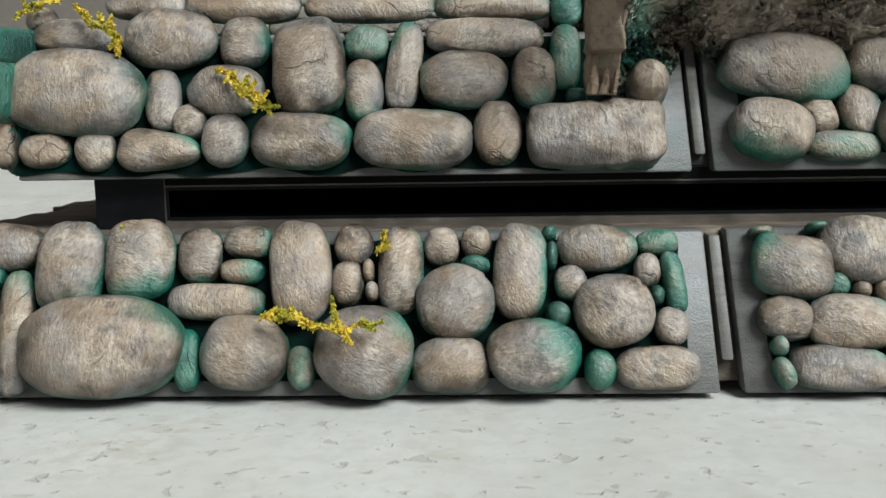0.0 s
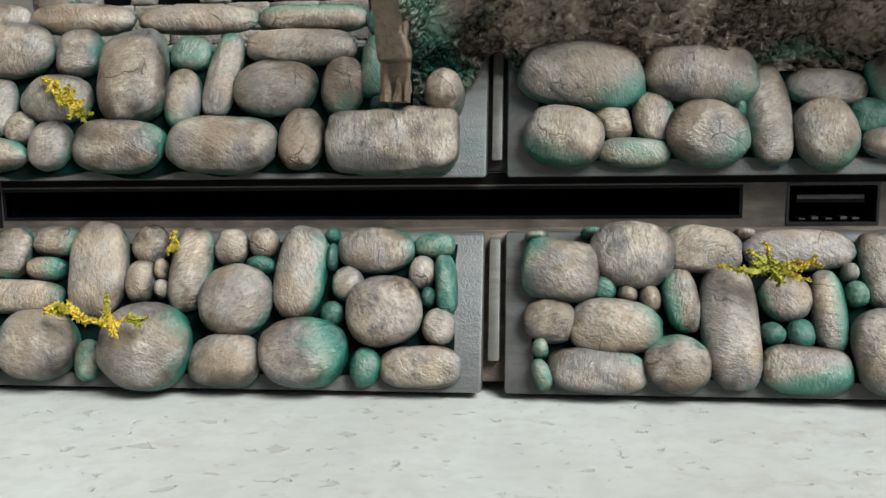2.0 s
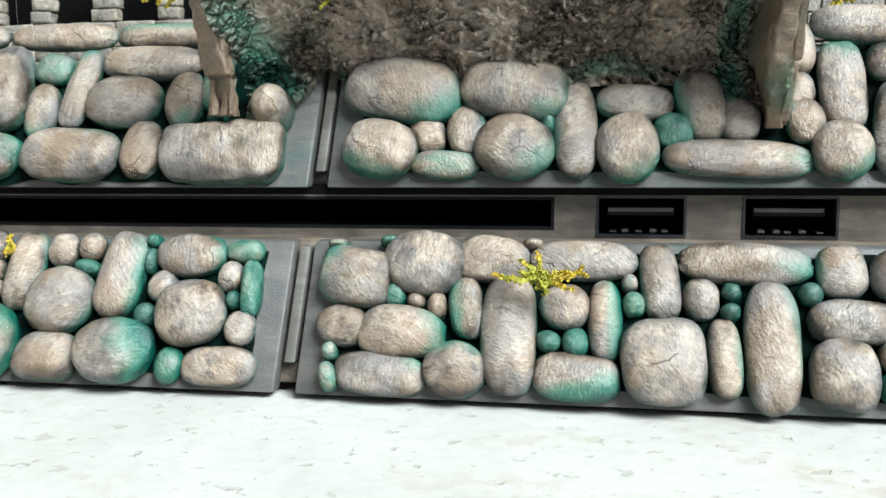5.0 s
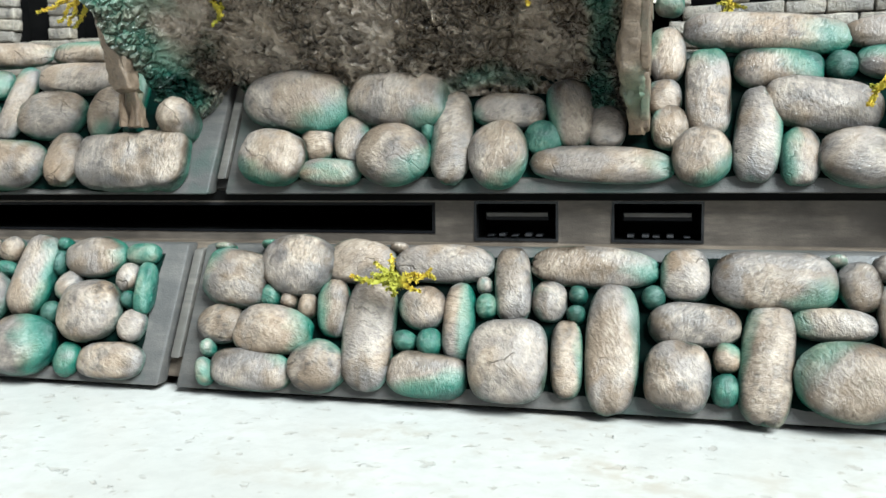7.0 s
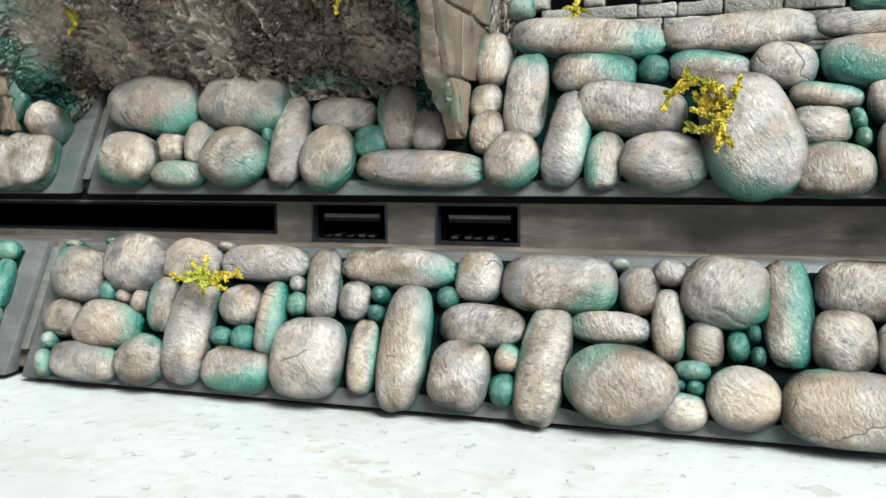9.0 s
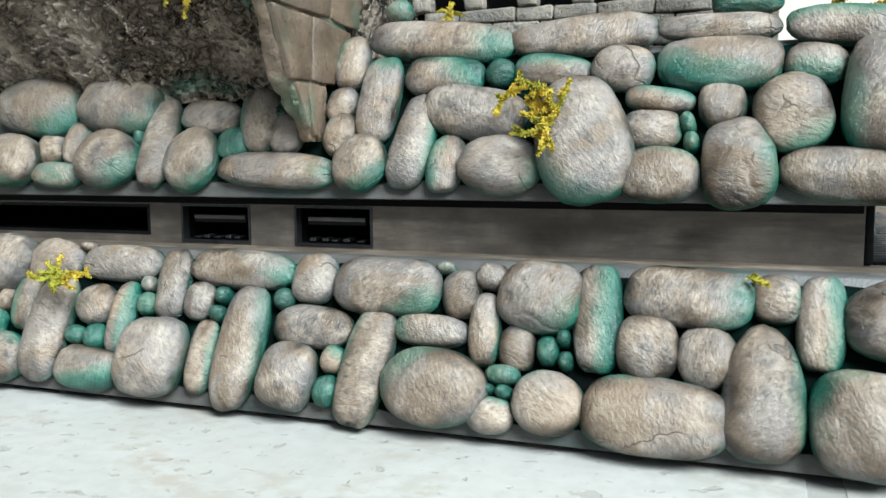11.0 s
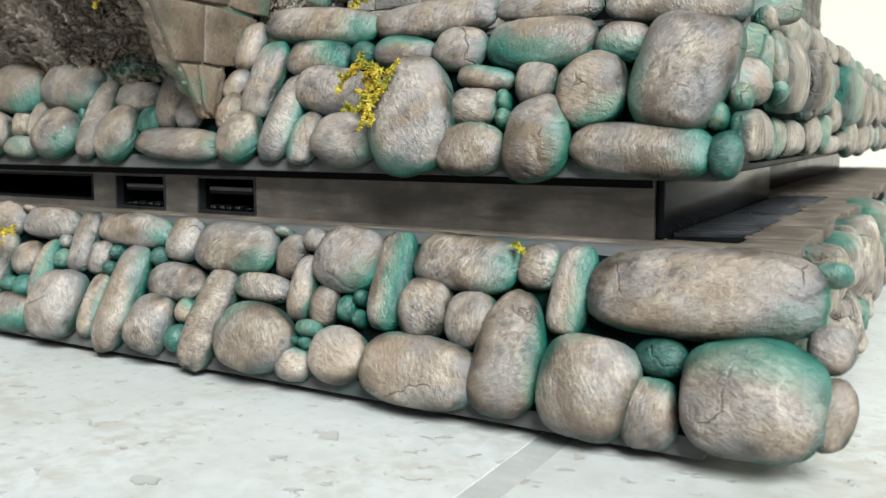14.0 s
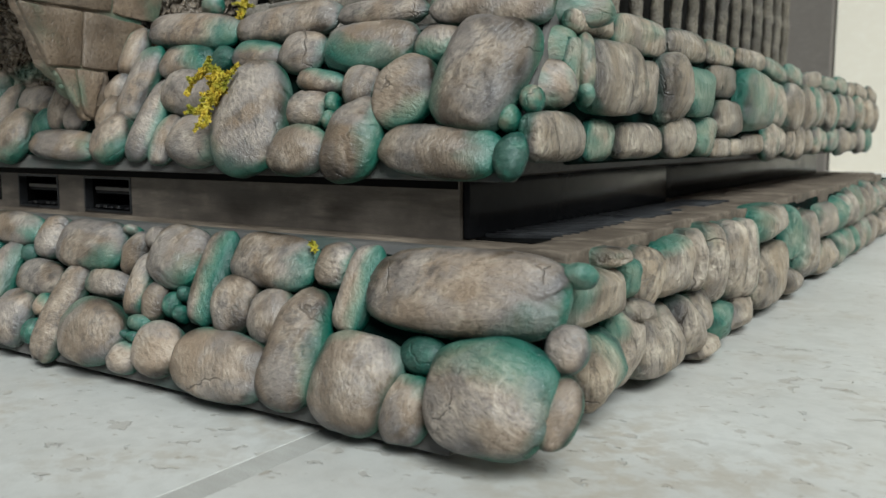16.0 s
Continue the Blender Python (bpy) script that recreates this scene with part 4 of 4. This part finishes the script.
y = -6.0
while y < 262:
    long = RNG.uniform(9, 17)
    ledge_plank((125.5 if y < 52 else 122.5 if y < 92 else 117.0) + RNG.uniform(-0.3, 0.3), 133.6 + RNG.uniform(-0.8, 0.8), y, long - 0.25)
    y += long
y = -4.0
while y < 262:
    long = RNG.uniform(8, 18)
    ledge_plank(-135.4, -158 + RNG.uniform(-5, 3), y, long - 0.25)
    y += long


# ---- the rock cave front ----
def crumple(p, s):
    """Foil-pressed relief: sharp folds at three sizes."""
    total = 0.0
    p = Vector(p)
    p = p + 0.8 * noise.noise_vector(p / 5)
    for size, gain in ((7.0, 0.7), (3.2, -0.8), (1.7, 0.75), (0.95, -0.6)):
        total += gain * (abs(noise.noise(p / size + Vector((s, s * 1.3, 0)))) - 0.22)
    return total


def rock_front():
    nx, nz = 380, 150
    verts, faces, ridges = [], [], []
    for j in range(nz + 1):
        for i in range(nx + 1):
            x = -51.8 + 84.3 * i / nx
            foot = 47.5 + 1.6 * noise.noise(Vector((x / 9, 0, 2)))
            foot += 4.0 * math.exp(-((x + 38.2) / 2.6) ** 2) + (min(0.0, -3.0 + 0.5 * (x + 44)) if x < -41 else 0.0)
            foot -= 4.5 / (1 + math.exp(-(x - 26.5) / 0.8))
            z = foot + (78 - foot) * (j / nz) ** 1.15
            y = 4.6 - 0.92 * max(0.0, z - 51.6) + 0.012 * max(0.0, z - 58) ** 2
            y += 2.6 / (1 + math.exp(-((x - 8) - 1.1 * (56 - z)) / 0.5)) * (1 if z < 58 else math.exp(-(z - 58) / 3)) - 0.7
            y = min(y, -3.8 + SLOPE * (z - 31.5) - (2.6 if x < -41 else 2.4 if x > 23 else 1.0))
            y -= 13.0 * math.exp(-(((x + 53.0) / 4.5) ** 2)) * min(1.0, max(0.0, (z - 46.5) / 10))
            y -= 2.6 * math.exp(-(((x + 8) / 16) ** 2) - ((z - 55) / 6) ** 2)
            y += 2.0 * math.exp(-(((x - 29) / 4) ** 2)) * min(1.0, max(0.0, (z - 51) / 3))
            fold = crumple((x, z * 1.1, y * 0.3), 3.3)
            calm = 1 / (1 + math.exp(-(noise.noise(Vector((x / 10, z / 6, 9))) + 0.12) * 9))
            calm = max(calm, 0.9 * math.exp(-(((x + 6) / 16) ** 2) - ((z - 52) / 5) ** 2))
            y -= (0.7 + 2.3 * calm) * fold
            # Ridge mask for the cream that paints in fold highlights.
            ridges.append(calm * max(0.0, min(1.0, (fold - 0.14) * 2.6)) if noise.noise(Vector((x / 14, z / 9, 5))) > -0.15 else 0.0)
            if j == 0:
                y += 9
            verts.append((x * MM, y * MM, z * MM))
    for j in range(nz):
        for i in range(nx):
            a = j * (nx + 1) + i
            faces.append((a, a + 1, a + nx + 2, a + nx + 1))
    mesh = bpy.data.meshes.new("rock_front")
    mesh.from_pydata(verts, [], faces)
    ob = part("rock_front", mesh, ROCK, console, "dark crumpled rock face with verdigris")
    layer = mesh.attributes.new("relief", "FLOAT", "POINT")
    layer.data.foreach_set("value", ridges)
    marks = []
    for v in verts:
        x, z = v[0] / MM, v[2] / MM
        # Left verdigris runs wide: teal paint plus cave shade in its colour.
        patch = 0.85 * math.exp(-((x + 49) / 7.0) ** 2) + 0.95 * math.exp(-((x - 28) / 3.2) ** 2) + 0.35 * math.exp(-((z - 49.5) / 2.2) ** 2)
        marks.append(max(0.0, min(1.0, patch - 0.32 + 0.75 * noise.noise(Vector((x / 7, z / 6, 4.2))))))
    ob.data.attributes.new("verdigris", "FLOAT", "POINT").data.foreach_set("value", marks)
    return smooth(ob, 60)


rock_front()
bm = bmesh.new()
block(bm, -52, 34, 14, 70, 53.8, 79, 2, 2)
part("rock_core", bm, ROCK, console, "plain dark rock mass behind the cave front")


def loft(rings):
    bm = bmesh.new()
    rows = [[bm.verts.new(Vector(p) * MM) for p in ring] for ring in rings]
    n = len(rows[0])
    for a, b in zip(rows, rows[1:]):
        for k in range(n):
            bm.faces.new((a[k], a[(k + 1) % n], b[(k + 1) % n], b[k]))
    bm.faces.new(rows[0][::-1])
    bm.faces.new(rows[-1])
    return bm


def buttress():
    """The bark-like post at one side of the cave, broken away near its foot."""
    rings = []
    for k in range(64):
        z = 43.4 + 0.55 * k
        front = -5.2 - 0.31 * (z - 44)
        half = 2.75 + 0.2 * math.sin(z * 0.7)
        if z < 49.6:
            front += 1.8
            half -= 0.5
        ring = []
        for a in range(40):
            ang = 2 * math.pi * a / 40
            c, s = math.cos(ang), math.sin(ang)
            px = math.copysign(abs(c) ** 0.45, c) * half - 53.9
            rear = front + 2.2 + min(2.0, max(0.0, z - 48.5) * 0.8)
            depth = (rear - front) / 2
            py = math.copysign(abs(s) ** 0.45, s) * depth + (rear + front) / 2
            fold = crumple((px * 1.5, py, z * 0.45), 8.8)
            groove = 0.9 * math.exp(-(((px + 54.2) / 0.6) ** 2)) if s < 0 and z < 49.6 else 0.0
            ring.append((px - c * 0.8 * fold, py - s * 1.1 * fold + groove - 0.52 * (px + 53.9), z))
        rings.append(ring)
    ob = part("buttress", loft(rings), BLOCK, console, "brown bark-like buttress broken near its foot")
    verdigris(ob, -0.25, 90, 1.7)
    return smooth(ob, 50)


buttress()


def broken_clay(x, y, z, w, d, h, seed):
    """A splinter of fresh clay in the broken foot."""
    rings = []
    for k in range(10):
        f = k / 9
        ring = []
        for a in range(12):
            ang = a * math.pi / 6
            r = (1 - 0.55 * f) * (0.8 + 0.5 * noise.noise(Vector((math.cos(ang) + seed, math.sin(ang), f * 2))))
            ring.append((x + w * r * math.cos(ang) + 0.5 * f, y + d * r * math.sin(ang) - 0.12 * h * f, z + h * f + 0.5 * noise.noise(Vector((a, seed, f)))))
        rings.append(ring)
    return smooth(part("broken_clay", loft(rings), FRESH, console, "orange-brown splinter of broken clay"), 40)


broken_clay(-55.6, -4.2, 43.6, 1.1, 0.8, 5.6, 1.0)
broken_clay(-53.6, -3.9, 43.6, 1.0, 0.8, 4.4, 4.0)
broken_clay(-52.2, -4.6, 43.6, 0.6, 0.7, 5.0, 7.0)


def cheek():
    """The other side of the cave: a leaning jamb with a smooth front edge."""
    def front_at(z):
        for (za, ya), (zb, yb) in (((40.4, -1.6), (43.4, -3.6)), ((43.4, -3.6), (50, -9.3)), ((50, -9.3), (60.3, -14.7)), ((60.3, -14.7), (80, -24.5))):
            if z <= zb:
                return ya + (yb - ya) * (z - za) / (zb - za)
        return -24.5

    rings = []
    for k in range(84):
        z = 40.5 + 0.42 * k
        front = front_at(z)
        left = 31.2 + 0.5 * math.sin(z * 0.45) + 0.22 * max(0.0, 46.5 - z)
        rear = 3.0 if z < 50 else 11.0
        ring = []
        for a in range(52):
            ang = 2 * math.pi * a / 52
            c, s = math.cos(ang), math.sin(ang)
            px = math.copysign(abs(c) ** 0.36, c) * (34.9 - left) / 2 + (34.9 + left) / 2
            depth = (rear - front) / 2
            py = math.copysign(abs(s) ** 0.36, s) * depth + (rear + front) / 2
            fold = crumple((px * 1.2, py, z * 0.4), 5.5)
            worn = 1.0 if z > 48.5 else 1.8
            ring.append((px - c * 0.55 * worn * fold, py - s * 0.9 * worn * fold, z))
        rings.append(ring)
    ob = part("jamb", loft(rings), BLOCK, console, "brown leaning jamb of stone blocks")
    verdigris(ob, -0.2, 70, 9.1)
    return smooth(ob, 50)


jamb = cheek()
for outline in (
    [(-9.4, 50.1), (-14.4, 60.3), (-2.25, 60.0), (-3.1, 50.0)],
    [(-2.7, 50.0), (-1.85, 60.0), (11, 58.9), (8, 49.7)],
    [(-14.8, 60.9), (-21.0, 73), (3.75, 73), (3.85, 60.5)],
    [(4.25, 60.5), (4.15, 73), (18, 73), (14, 59.5)],
    [(-3.6, 42.6), (-5.4, 44.6), (-8.0, 49.7), (-4.1, 49.6), (-3.3, 43.4)],
    [(-1.2, 41.0), (-2.4, 41.6), (-3.0, 43.4), (-3.8, 49.6), (1.6, 49.4)],
):
    bm = prism(bmesh.new(), outline, 34.2, 35.5, 0.3, 2)
    bmesh.ops.subdivide_edges(bm, edges=bm.edges, cuts=4, use_grid_fill=True)
    for v in bm.verts:
        v.co += 0.35 * MM * noise.noise_vector(v.co * 260) + 0.15 * MM * noise.noise_vector(v.co * 800)
    smooth(verdigris(part("wall_block", bm, BLOCK, jamb), -0.22, 120, 6.6), 50)


# ---- the little castle on the top ----
def brick_mesh(w, h, d):
    bm = bmesh.new()
    block(bm, -w / 2, w / 2, 0, d, -h / 2, h / 2, 0.35, 2)
    bmesh.ops.subdivide_edges(bm, edges=[e for e in bm.edges if e.calc_length() > 1.5 * MM], cuts=2, use_grid_fill=True)
    for v in bm.verts:
        v.co += 0.22 * MM * noise.noise_vector(v.co * 700 + Vector((w, h, 0)))
    bmesh.ops.recalc_face_normals(bm, faces=bm.faces)
    mesh = bpy.data.meshes.new("brick")
    bm.to_mesh(mesh)
    bm.free()
    mesh.polygons.foreach_set("use_smooth", [True] * len(mesh.polygons))
    mesh.materials.append(BRICK)
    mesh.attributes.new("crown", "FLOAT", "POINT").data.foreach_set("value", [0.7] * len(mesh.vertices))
    return mesh


BRICKS = {w: [brick_mesh(w - 0.25, 2.55, 3.0) for _ in range(3)] for w in (4, 5, 6, 7, 8, 9, 10, 11)}


def castle_wall(x0, x1, piers):
    """A low brick parapet with brick piers and dark openings over it."""
    bm = bmesh.new()
    block(bm, x0, x1, 34.2, 40, 53.8, 63.6, 0.3, 1)
    wall = part("castle_wall", bm, VOID, console, "miniature pale brick wall with dark openings")
    for a, b in piers:
        bm = bmesh.new()
        block(bm, a + 0.4, b - 0.4, 34.2, 38, 63.6, 82)
        part("pier_core", bm, VOID, wall)
    bm = bmesh.new()
    block(bm, x0, x1, 46, 60, 53.8, 84)
    part("dark_backing", bm, VOID, wall)

    def lay(x, z, w):
        ob = part("brick", RNG.choice(BRICKS[w]), BRICK, wall)
        ob.matrix_basis = pose(x * MM, (32 + RNG.uniform(-0.2, 0.2)) * MM, z * MM, RNG.uniform(-2, 2), RNG.uniform(-1.5, 1.5), RNG.uniform(-1.5, 1.5))

    for row in range(4):
        x = x0 + (row % 2) * 2.5
        while x < x1 - 6:
            w = RNG.choice((7, 8, 9, 10, 11))
            lay(x + w / 2, 55.4 + 2.65 * row, w)
            x += w
    for a, b in piers:
        for row in range(7):
            lay((a + b) / 2 + RNG.uniform(-0.3, 0.3), 66.05 + 2.65 * row, max(4, min(9, round(b - a))))


castle_wall(38, 97, ((38, 42), (48.5, 53), (59, 63), (68.5, 73), (80, 84), (91, 97)))
castle_wall(-126, -60, ((-126, -120), (-113, -108), (-98.5, -93), (-84, -79), (-70, -62)))

bm = bmesh.new()
block(bm, 90, 96, 61, 248, 53.8, 92)
block(bm, -126, 90, 61, 250, 53.8, 70)
part("castle_body", bm, VOID, console, "dark body of the miniature castle")
column_rings = []
for k in range(25):
    z = 1.35 * k
    r = 1.55 + 0.12 * math.sin(k * 1.9) + (0.9 if k < 2 or k > 22 else 0)
    column_rings.append([(r * math.cos(a * math.pi / 6), r * math.sin(a * math.pi / 6), z) for a in range(12)])
column_bm = loft(column_rings)
for v in column_bm.verts:
    v.co += 0.5 * MM * noise.noise_vector(v.co * 250)
bmesh.ops.recalc_face_normals(column_bm, faces=column_bm.faces)
column_mesh = bpy.data.meshes.new("column")
column_bm.to_mesh(column_mesh)
column_bm.free()
column_mesh.polygons.foreach_set("use_smooth", [True] * len(column_mesh.polygons))
bm = bmesh.new()
block(bm, 98, 106, 66, 236, 53.8, 57, 0.5, 2)
arcade = part("arcade", bm, COLUMN, console, "row of slim dark weathered columns along the castle side")
for y in (67, 79.5, 93, 106, 119, 132, 145.5, 158, 171, 183.5, 196, 209, 221, 233):
    part("column", column_mesh, COLUMN, arcade).matrix_basis = pose(102.5 * MM, y * MM, 56.8 * MM, 0, 0, 0)


# ---- moss ----
def moss_strand(verts, faces, start, end, sag, rng, lush=1.0, thick=0.5):
    """One stem from start to end (metres) with small leaflets along it."""
    start, end = Vector(start), Vector(end)
    axis = end - start
    length = axis.length
    steps = max(4, int(length / (0.42 * MM)))
    side = axis.cross(Vector((rng.uniform(-1, 1), rng.uniform(-1, 1), rng.uniform(-1, 1)))).normalized()
    seed = Vector((rng.uniform(0, 50), rng.uniform(0, 50), 0))
    ring = None
    for k in range(steps + 1):
        f = k / steps
        p = start + axis * f + side * sag * math.sin(math.pi * f) + noise.noise_vector(seed + Vector((f * 4, 0, 0))) * 0.09 * length
        r = thick * MM * (1.1 - 0.8 * f) * rng.uniform(0.7, 1.3)
        a = len(verts)
        u = side
        w = axis.normalized().cross(side)
        verts += [p + u * r, p - u * r * 0.5 + w * r, p - u * r * 0.5 - w * r]
        if ring is not None:
            for m in range(3):
                faces.append((ring + m, ring + (m + 1) % 3, a + (m + 1) % 3, a + m))
        ring = a
        for _ in range(int(12 * lush + rng.random())):
            out = Vector((rng.gauss(0, 1), rng.gauss(0, 1), rng.gauss(0, 1))).normalized()
            way = (out + axis.normalized() * 0.7).normalized() * rng.uniform(0.4, 0.95) * MM * (1.15 - 0.5 * f)
            flat = way.cross(Vector((rng.uniform(-1, 1), rng.uniform(-1, 1), rng.uniform(-1, 1)))).normalized() * 0.19 * MM
            b = len(verts)
            verts += [p, p + way * 0.5 + flat, p + way, p + way * 0.5 - flat]
            faces.append((b, b + 1, b + 2, b + 3))


def moss(face, strands, label, seed, spray=0, at=(0, 0, 0), radius=5, lush=1.0):
    """A tuft: given strands (start and end on the face, millimetres, with height) and a spray of random ones round a point."""
    rng = random.Random(seed)
    verts, faces = [], []
    for s in strands:
        a, b = face @ (Vector(s[:3]) * MM), face @ (Vector(s[3:6]) * MM)
        moss_strand(verts, faces, a, b, rng.uniform(-0.15, 0.15) * (b - a).length, rng, lush)
    for _ in range(spray):
        ang, far = rng.uniform(0, 2 * math.pi), radius * rng.uniform(0.45, 1.0)
        root = Vector(at) + Vector((rng.gauss(0, 0.16), rng.gauss(0, 0.16), 0)) * radius
        tip = root + Vector((math.cos(ang) * far, math.sin(ang) * far, rng.uniform(0.0, 0.45) * far))
        moss_strand(verts, faces, face @ (root * MM), face @ (tip * MM), rng.uniform(-0.2, 0.2) * far * MM, rng, lush)
    mesh = bpy.data.meshes.new("moss_tuft")
    mesh.from_pydata(verts, [], faces)
    mesh.materials.append(MOSS)
    return tagged(new("moss_tuft", mesh), label, "moss", "dried moss tufts")


WORLD = Matrix.Identity(4)
moss(LOWER_FACE, [(-103.0, 9.6, 7, -99.6, 10.0, 8.4), (-99.6, 10.0, 8.4, -95.7, 7.6, 9), (-95.7, 7.6, 9, -91.9, 6.8, 9.4), (-91.9, 6.8, 9.4, -88.9, 7.9, 9.6), (-88.9, 7.9, 9.6, -86.3, 8.3, 9.4),
     (-91.9, 7.2, 9, -93.0, 11.5, 9.4), (-91.1, 6.8, 9.4, -90.2, 5.3, 10), (-100.4, 10.4, 8, -101.5, 9.0, 9), (-97.3, 9.0, 9, -98.5, 10.4, 9), (-100, 9.8, 8.2, -96.2, 8.4, 9.4), (-102, 9.6, 7.4, -98.5, 9.0, 9),
     (-88.9, 7.9, 9.6, -87.2, 6.9, 9.8), (-97, 8.4, 9, -94.2, 7.8, 9.6), (-93, 7, 9.4, -92.2, 8.6, 9.8)],
     "sprawling yellow-green dried moss sprig lying on pebbles", 11, lush=1.15)
moss(UPPER_FACE, [(-113.7, 15.9, 6, -110.9, 15.0, 6.5), (-110.9, 15.0, 6.5, -109.8, 12.1, 6.5), (-109.8, 12.1, 6.5, -106.2, 9.1, 6.5), (-106.2, 9.1, 6.5, -103.1, 8.5, 7),
     (-109.8, 12.1, 6.5, -108.2, 14.0, 6.8), (-106.2, 9.1, 6.5, -105.0, 11.0, 7), (-110.9, 15.0, 6.5, -111.8, 13.4, 6.5), (-104.9, 9.3, 6.5, -104.3, 7.4, 7), (-108.1, 11.4, 6.5, -107.1, 12.9, 7),
     (-111, 14, 6, -109, 10.6, 7), (-108, 11, 6.4, -104.6, 9.4, 7.4), (-107.2, 10.6, 6.5, -106.6, 8.0, 7)],
     "orange-yellow dried moss tuft stuck on pebbles", 12, 4, (-108.6, 12.2, 6), 3.0, 1.3)
moss(UPPER_FACE, [(-138.1, 29.0, 5.4, -134.5, 24.6, 6.0), (-134.5, 24.6, 6.0, -131.9, 23.5, 6.4), (-131.9, 23.5, 6.4, -129.5, 21.4, 6.4), (-129.5, 21.4, 6.4, -129.6, 18.8, 6.0),
     (-134.5, 24.6, 6.0, -136.1, 27.3, 6.0), (-131.9, 23.5, 6.4, -131.5, 26.1, 6.0), (-133.0, 25.1, 6.0, -133.7, 26.7, 6.0), (-130.3, 21.8, 6.4, -131.0, 20.3, 6.0), (-131.4, 25, 6, -129.6, 22, 6.6), (-130.6, 23, 6, -129.9, 19.6, 6.2)],
     "feathery yellow moss frond hanging over pebbles", 13, lush=1.5)
moss(UPPER_FACE, [(-141.5, 30.5, 4.5, -146.0, 29.2, 5), (-146.0, 29.2, 5, -147.9, 27.0, 5), (-146.0, 29.2, 4.5, -147.0, 30.0, 5), (-144.6, 29.7, 4.5, -145.3, 28.0, 5)], "small yellow moss frond at the corner", 14, lush=1.4)
moss(LOWER_FACE, [(-0.7, 16.5, 8.0, -6.9, 16.8, 7.6), (-1.2, 16.9, 8.0, -3.2, 18.6, 8.2), (-0.7, 16.9, 8.2, -1.0, 19.8, 8.2), (-0.3, 16.5, 8.2, 6.1, 16.6, 8.0), (0.2, 16.3, 8.2, 3.9, 14.4, 8.4), (-0.6, 16.0, 8.2, 0.7, 13.9, 8.8),
     (3.2, 16.4, 8.2, 5.2, 17.7, 8.2), (-0.7, 16.5, 8.2, -4.9, 15.7, 8.2), (0, 16.4, 8, 3.4, 16.0, 9), (-0.4, 16.6, 8, -3, 16.4, 9)],
     "star-shaped yellow moss tuft on a long pebble", 15, 3, (0.4, 16.4, 7.6), 3.0, 1.1)
moss(UPPER_FACE, [(65.8, 10.4, 7, 67.1, 12.6, 7.5), (67.1, 12.6, 7.5, 69.0, 15.2, 8), (69.0, 15.2, 8, 71.6, 14.4, 8), (71.6, 14.4, 8, 73.7, 13.5, 8), (73.7, 13.5, 8, 75.2, 9.7, 8.4), (75.2, 9.7, 8.4, 74.0, 7.2, 8.4), (74.0, 7.2, 8.4, 73.6, 3.2, 8.6),
     (69.0, 15.2, 7.5, 69.0, 16.7, 8), (71.6, 14.4, 7.5, 71.4, 12.5, 8.5), (74.3, 11.3, 7.5, 73.1, 9.9, 8.5), (73.6, 6.7, 7.5, 69.2, 6.5, 8.5), (70.7, 6.8, 7.5, 69.5, 7.5, 8.5), (74.8, 10.3, 8, 75.7, 12.1, 8.5), (75.7, 12.1, 8.5, 76.5, 14.9, 8),
     (74.2, 5.8, 8, 75.4, 3.6, 9), (67.1, 12.6, 7.5, 66.2, 13.0, 8), (74.1, 9.0, 7.5, 72.1, 8.4, 8.5), (72.6, 13.6, 7.5, 74.6, 10.6, 8.8), (70, 15, 7.6, 73, 12.6, 8.6), (74.4, 8.6, 8, 72.6, 6.2, 9), (68, 13.6, 7.5, 70.4, 14.0, 8.5)],
     "thick yellow-green moss clump wedged between pebbles", 16, 14, (72.8, 10.8, 6.5), 3.0, 1.7)
moss(WORLD, [(49, 25, 65, 47, 24, 61), (48, 25, 64, 51, 24.5, 62.6), (49, 25, 63, 46.5, 23.5, 63.5), (48.2, 25, 63, 49.2, 23, 60.4)], "thin yellow moss sprig by the brick parapet", 17)
moss(WORLD, [(17.5, -10.5, 66, 17.8, -11.2, 59.6), (15, -9.5, 66.5, 14.2, -10.6, 62), (18.2, -10.2, 66, 18.6, -11.5, 61.5)], "yellow moss strands hanging down the rock", 18)
moss(WORLD, [(-37, -6.4, 65.5, -34, -6.6, 62.5), (-34, -6.2, 63.5, -35.8, -6.0, 60.3), (-36, -6.2, 65, -33.8, -6.6, 61.5)], "yellow moss strand curled on the rock", 19)
moss(WORLD, [(-60, -6, 70, -71, -5, 64.5), (-60, -6, 70, -66, -6, 62.5), (-59, -6, 69, -62.5, -8, 61.4), (-58, -8, 69, -60.5, -9, 60.6), (-58, -6, 70, -64, -6, 66)],
     "pale yellow moss strands hanging beside the buttress", 20, lush=1.2)
moss(LOWER_FACE, [(-87.6, 20.5, 3, -86.4, 23, 4.5), (-86.2, 20.8, 3, -87, 22.6, 4.2)], "tiny orange moss scrap between two pebbles", 21)
moss(LOWER_FACE, [(-126, 21, 3.4, -124.6, 24, 4.6), (-126.2, 22, 3.4, -124.8, 21.4, 5)], "tiny yellow moss curl between two pebbles", 22)
moss(WORLD, [(112, 12, 58, 128, 9, 57.4), (116, 11, 57.8, 127, 11, 56.6), (110, 12, 58, 122, 8, 59), (118, 10, 58, 131, 12, 58.2)], "bright yellow moss strands lying on the top stones", 23, lush=1.4)
moss(LOWER_FACE, [(101.4, 22.5, 3.5, 103.2, 21.2, 4.6)], "tiny green moss scrap on the ledge", 24)
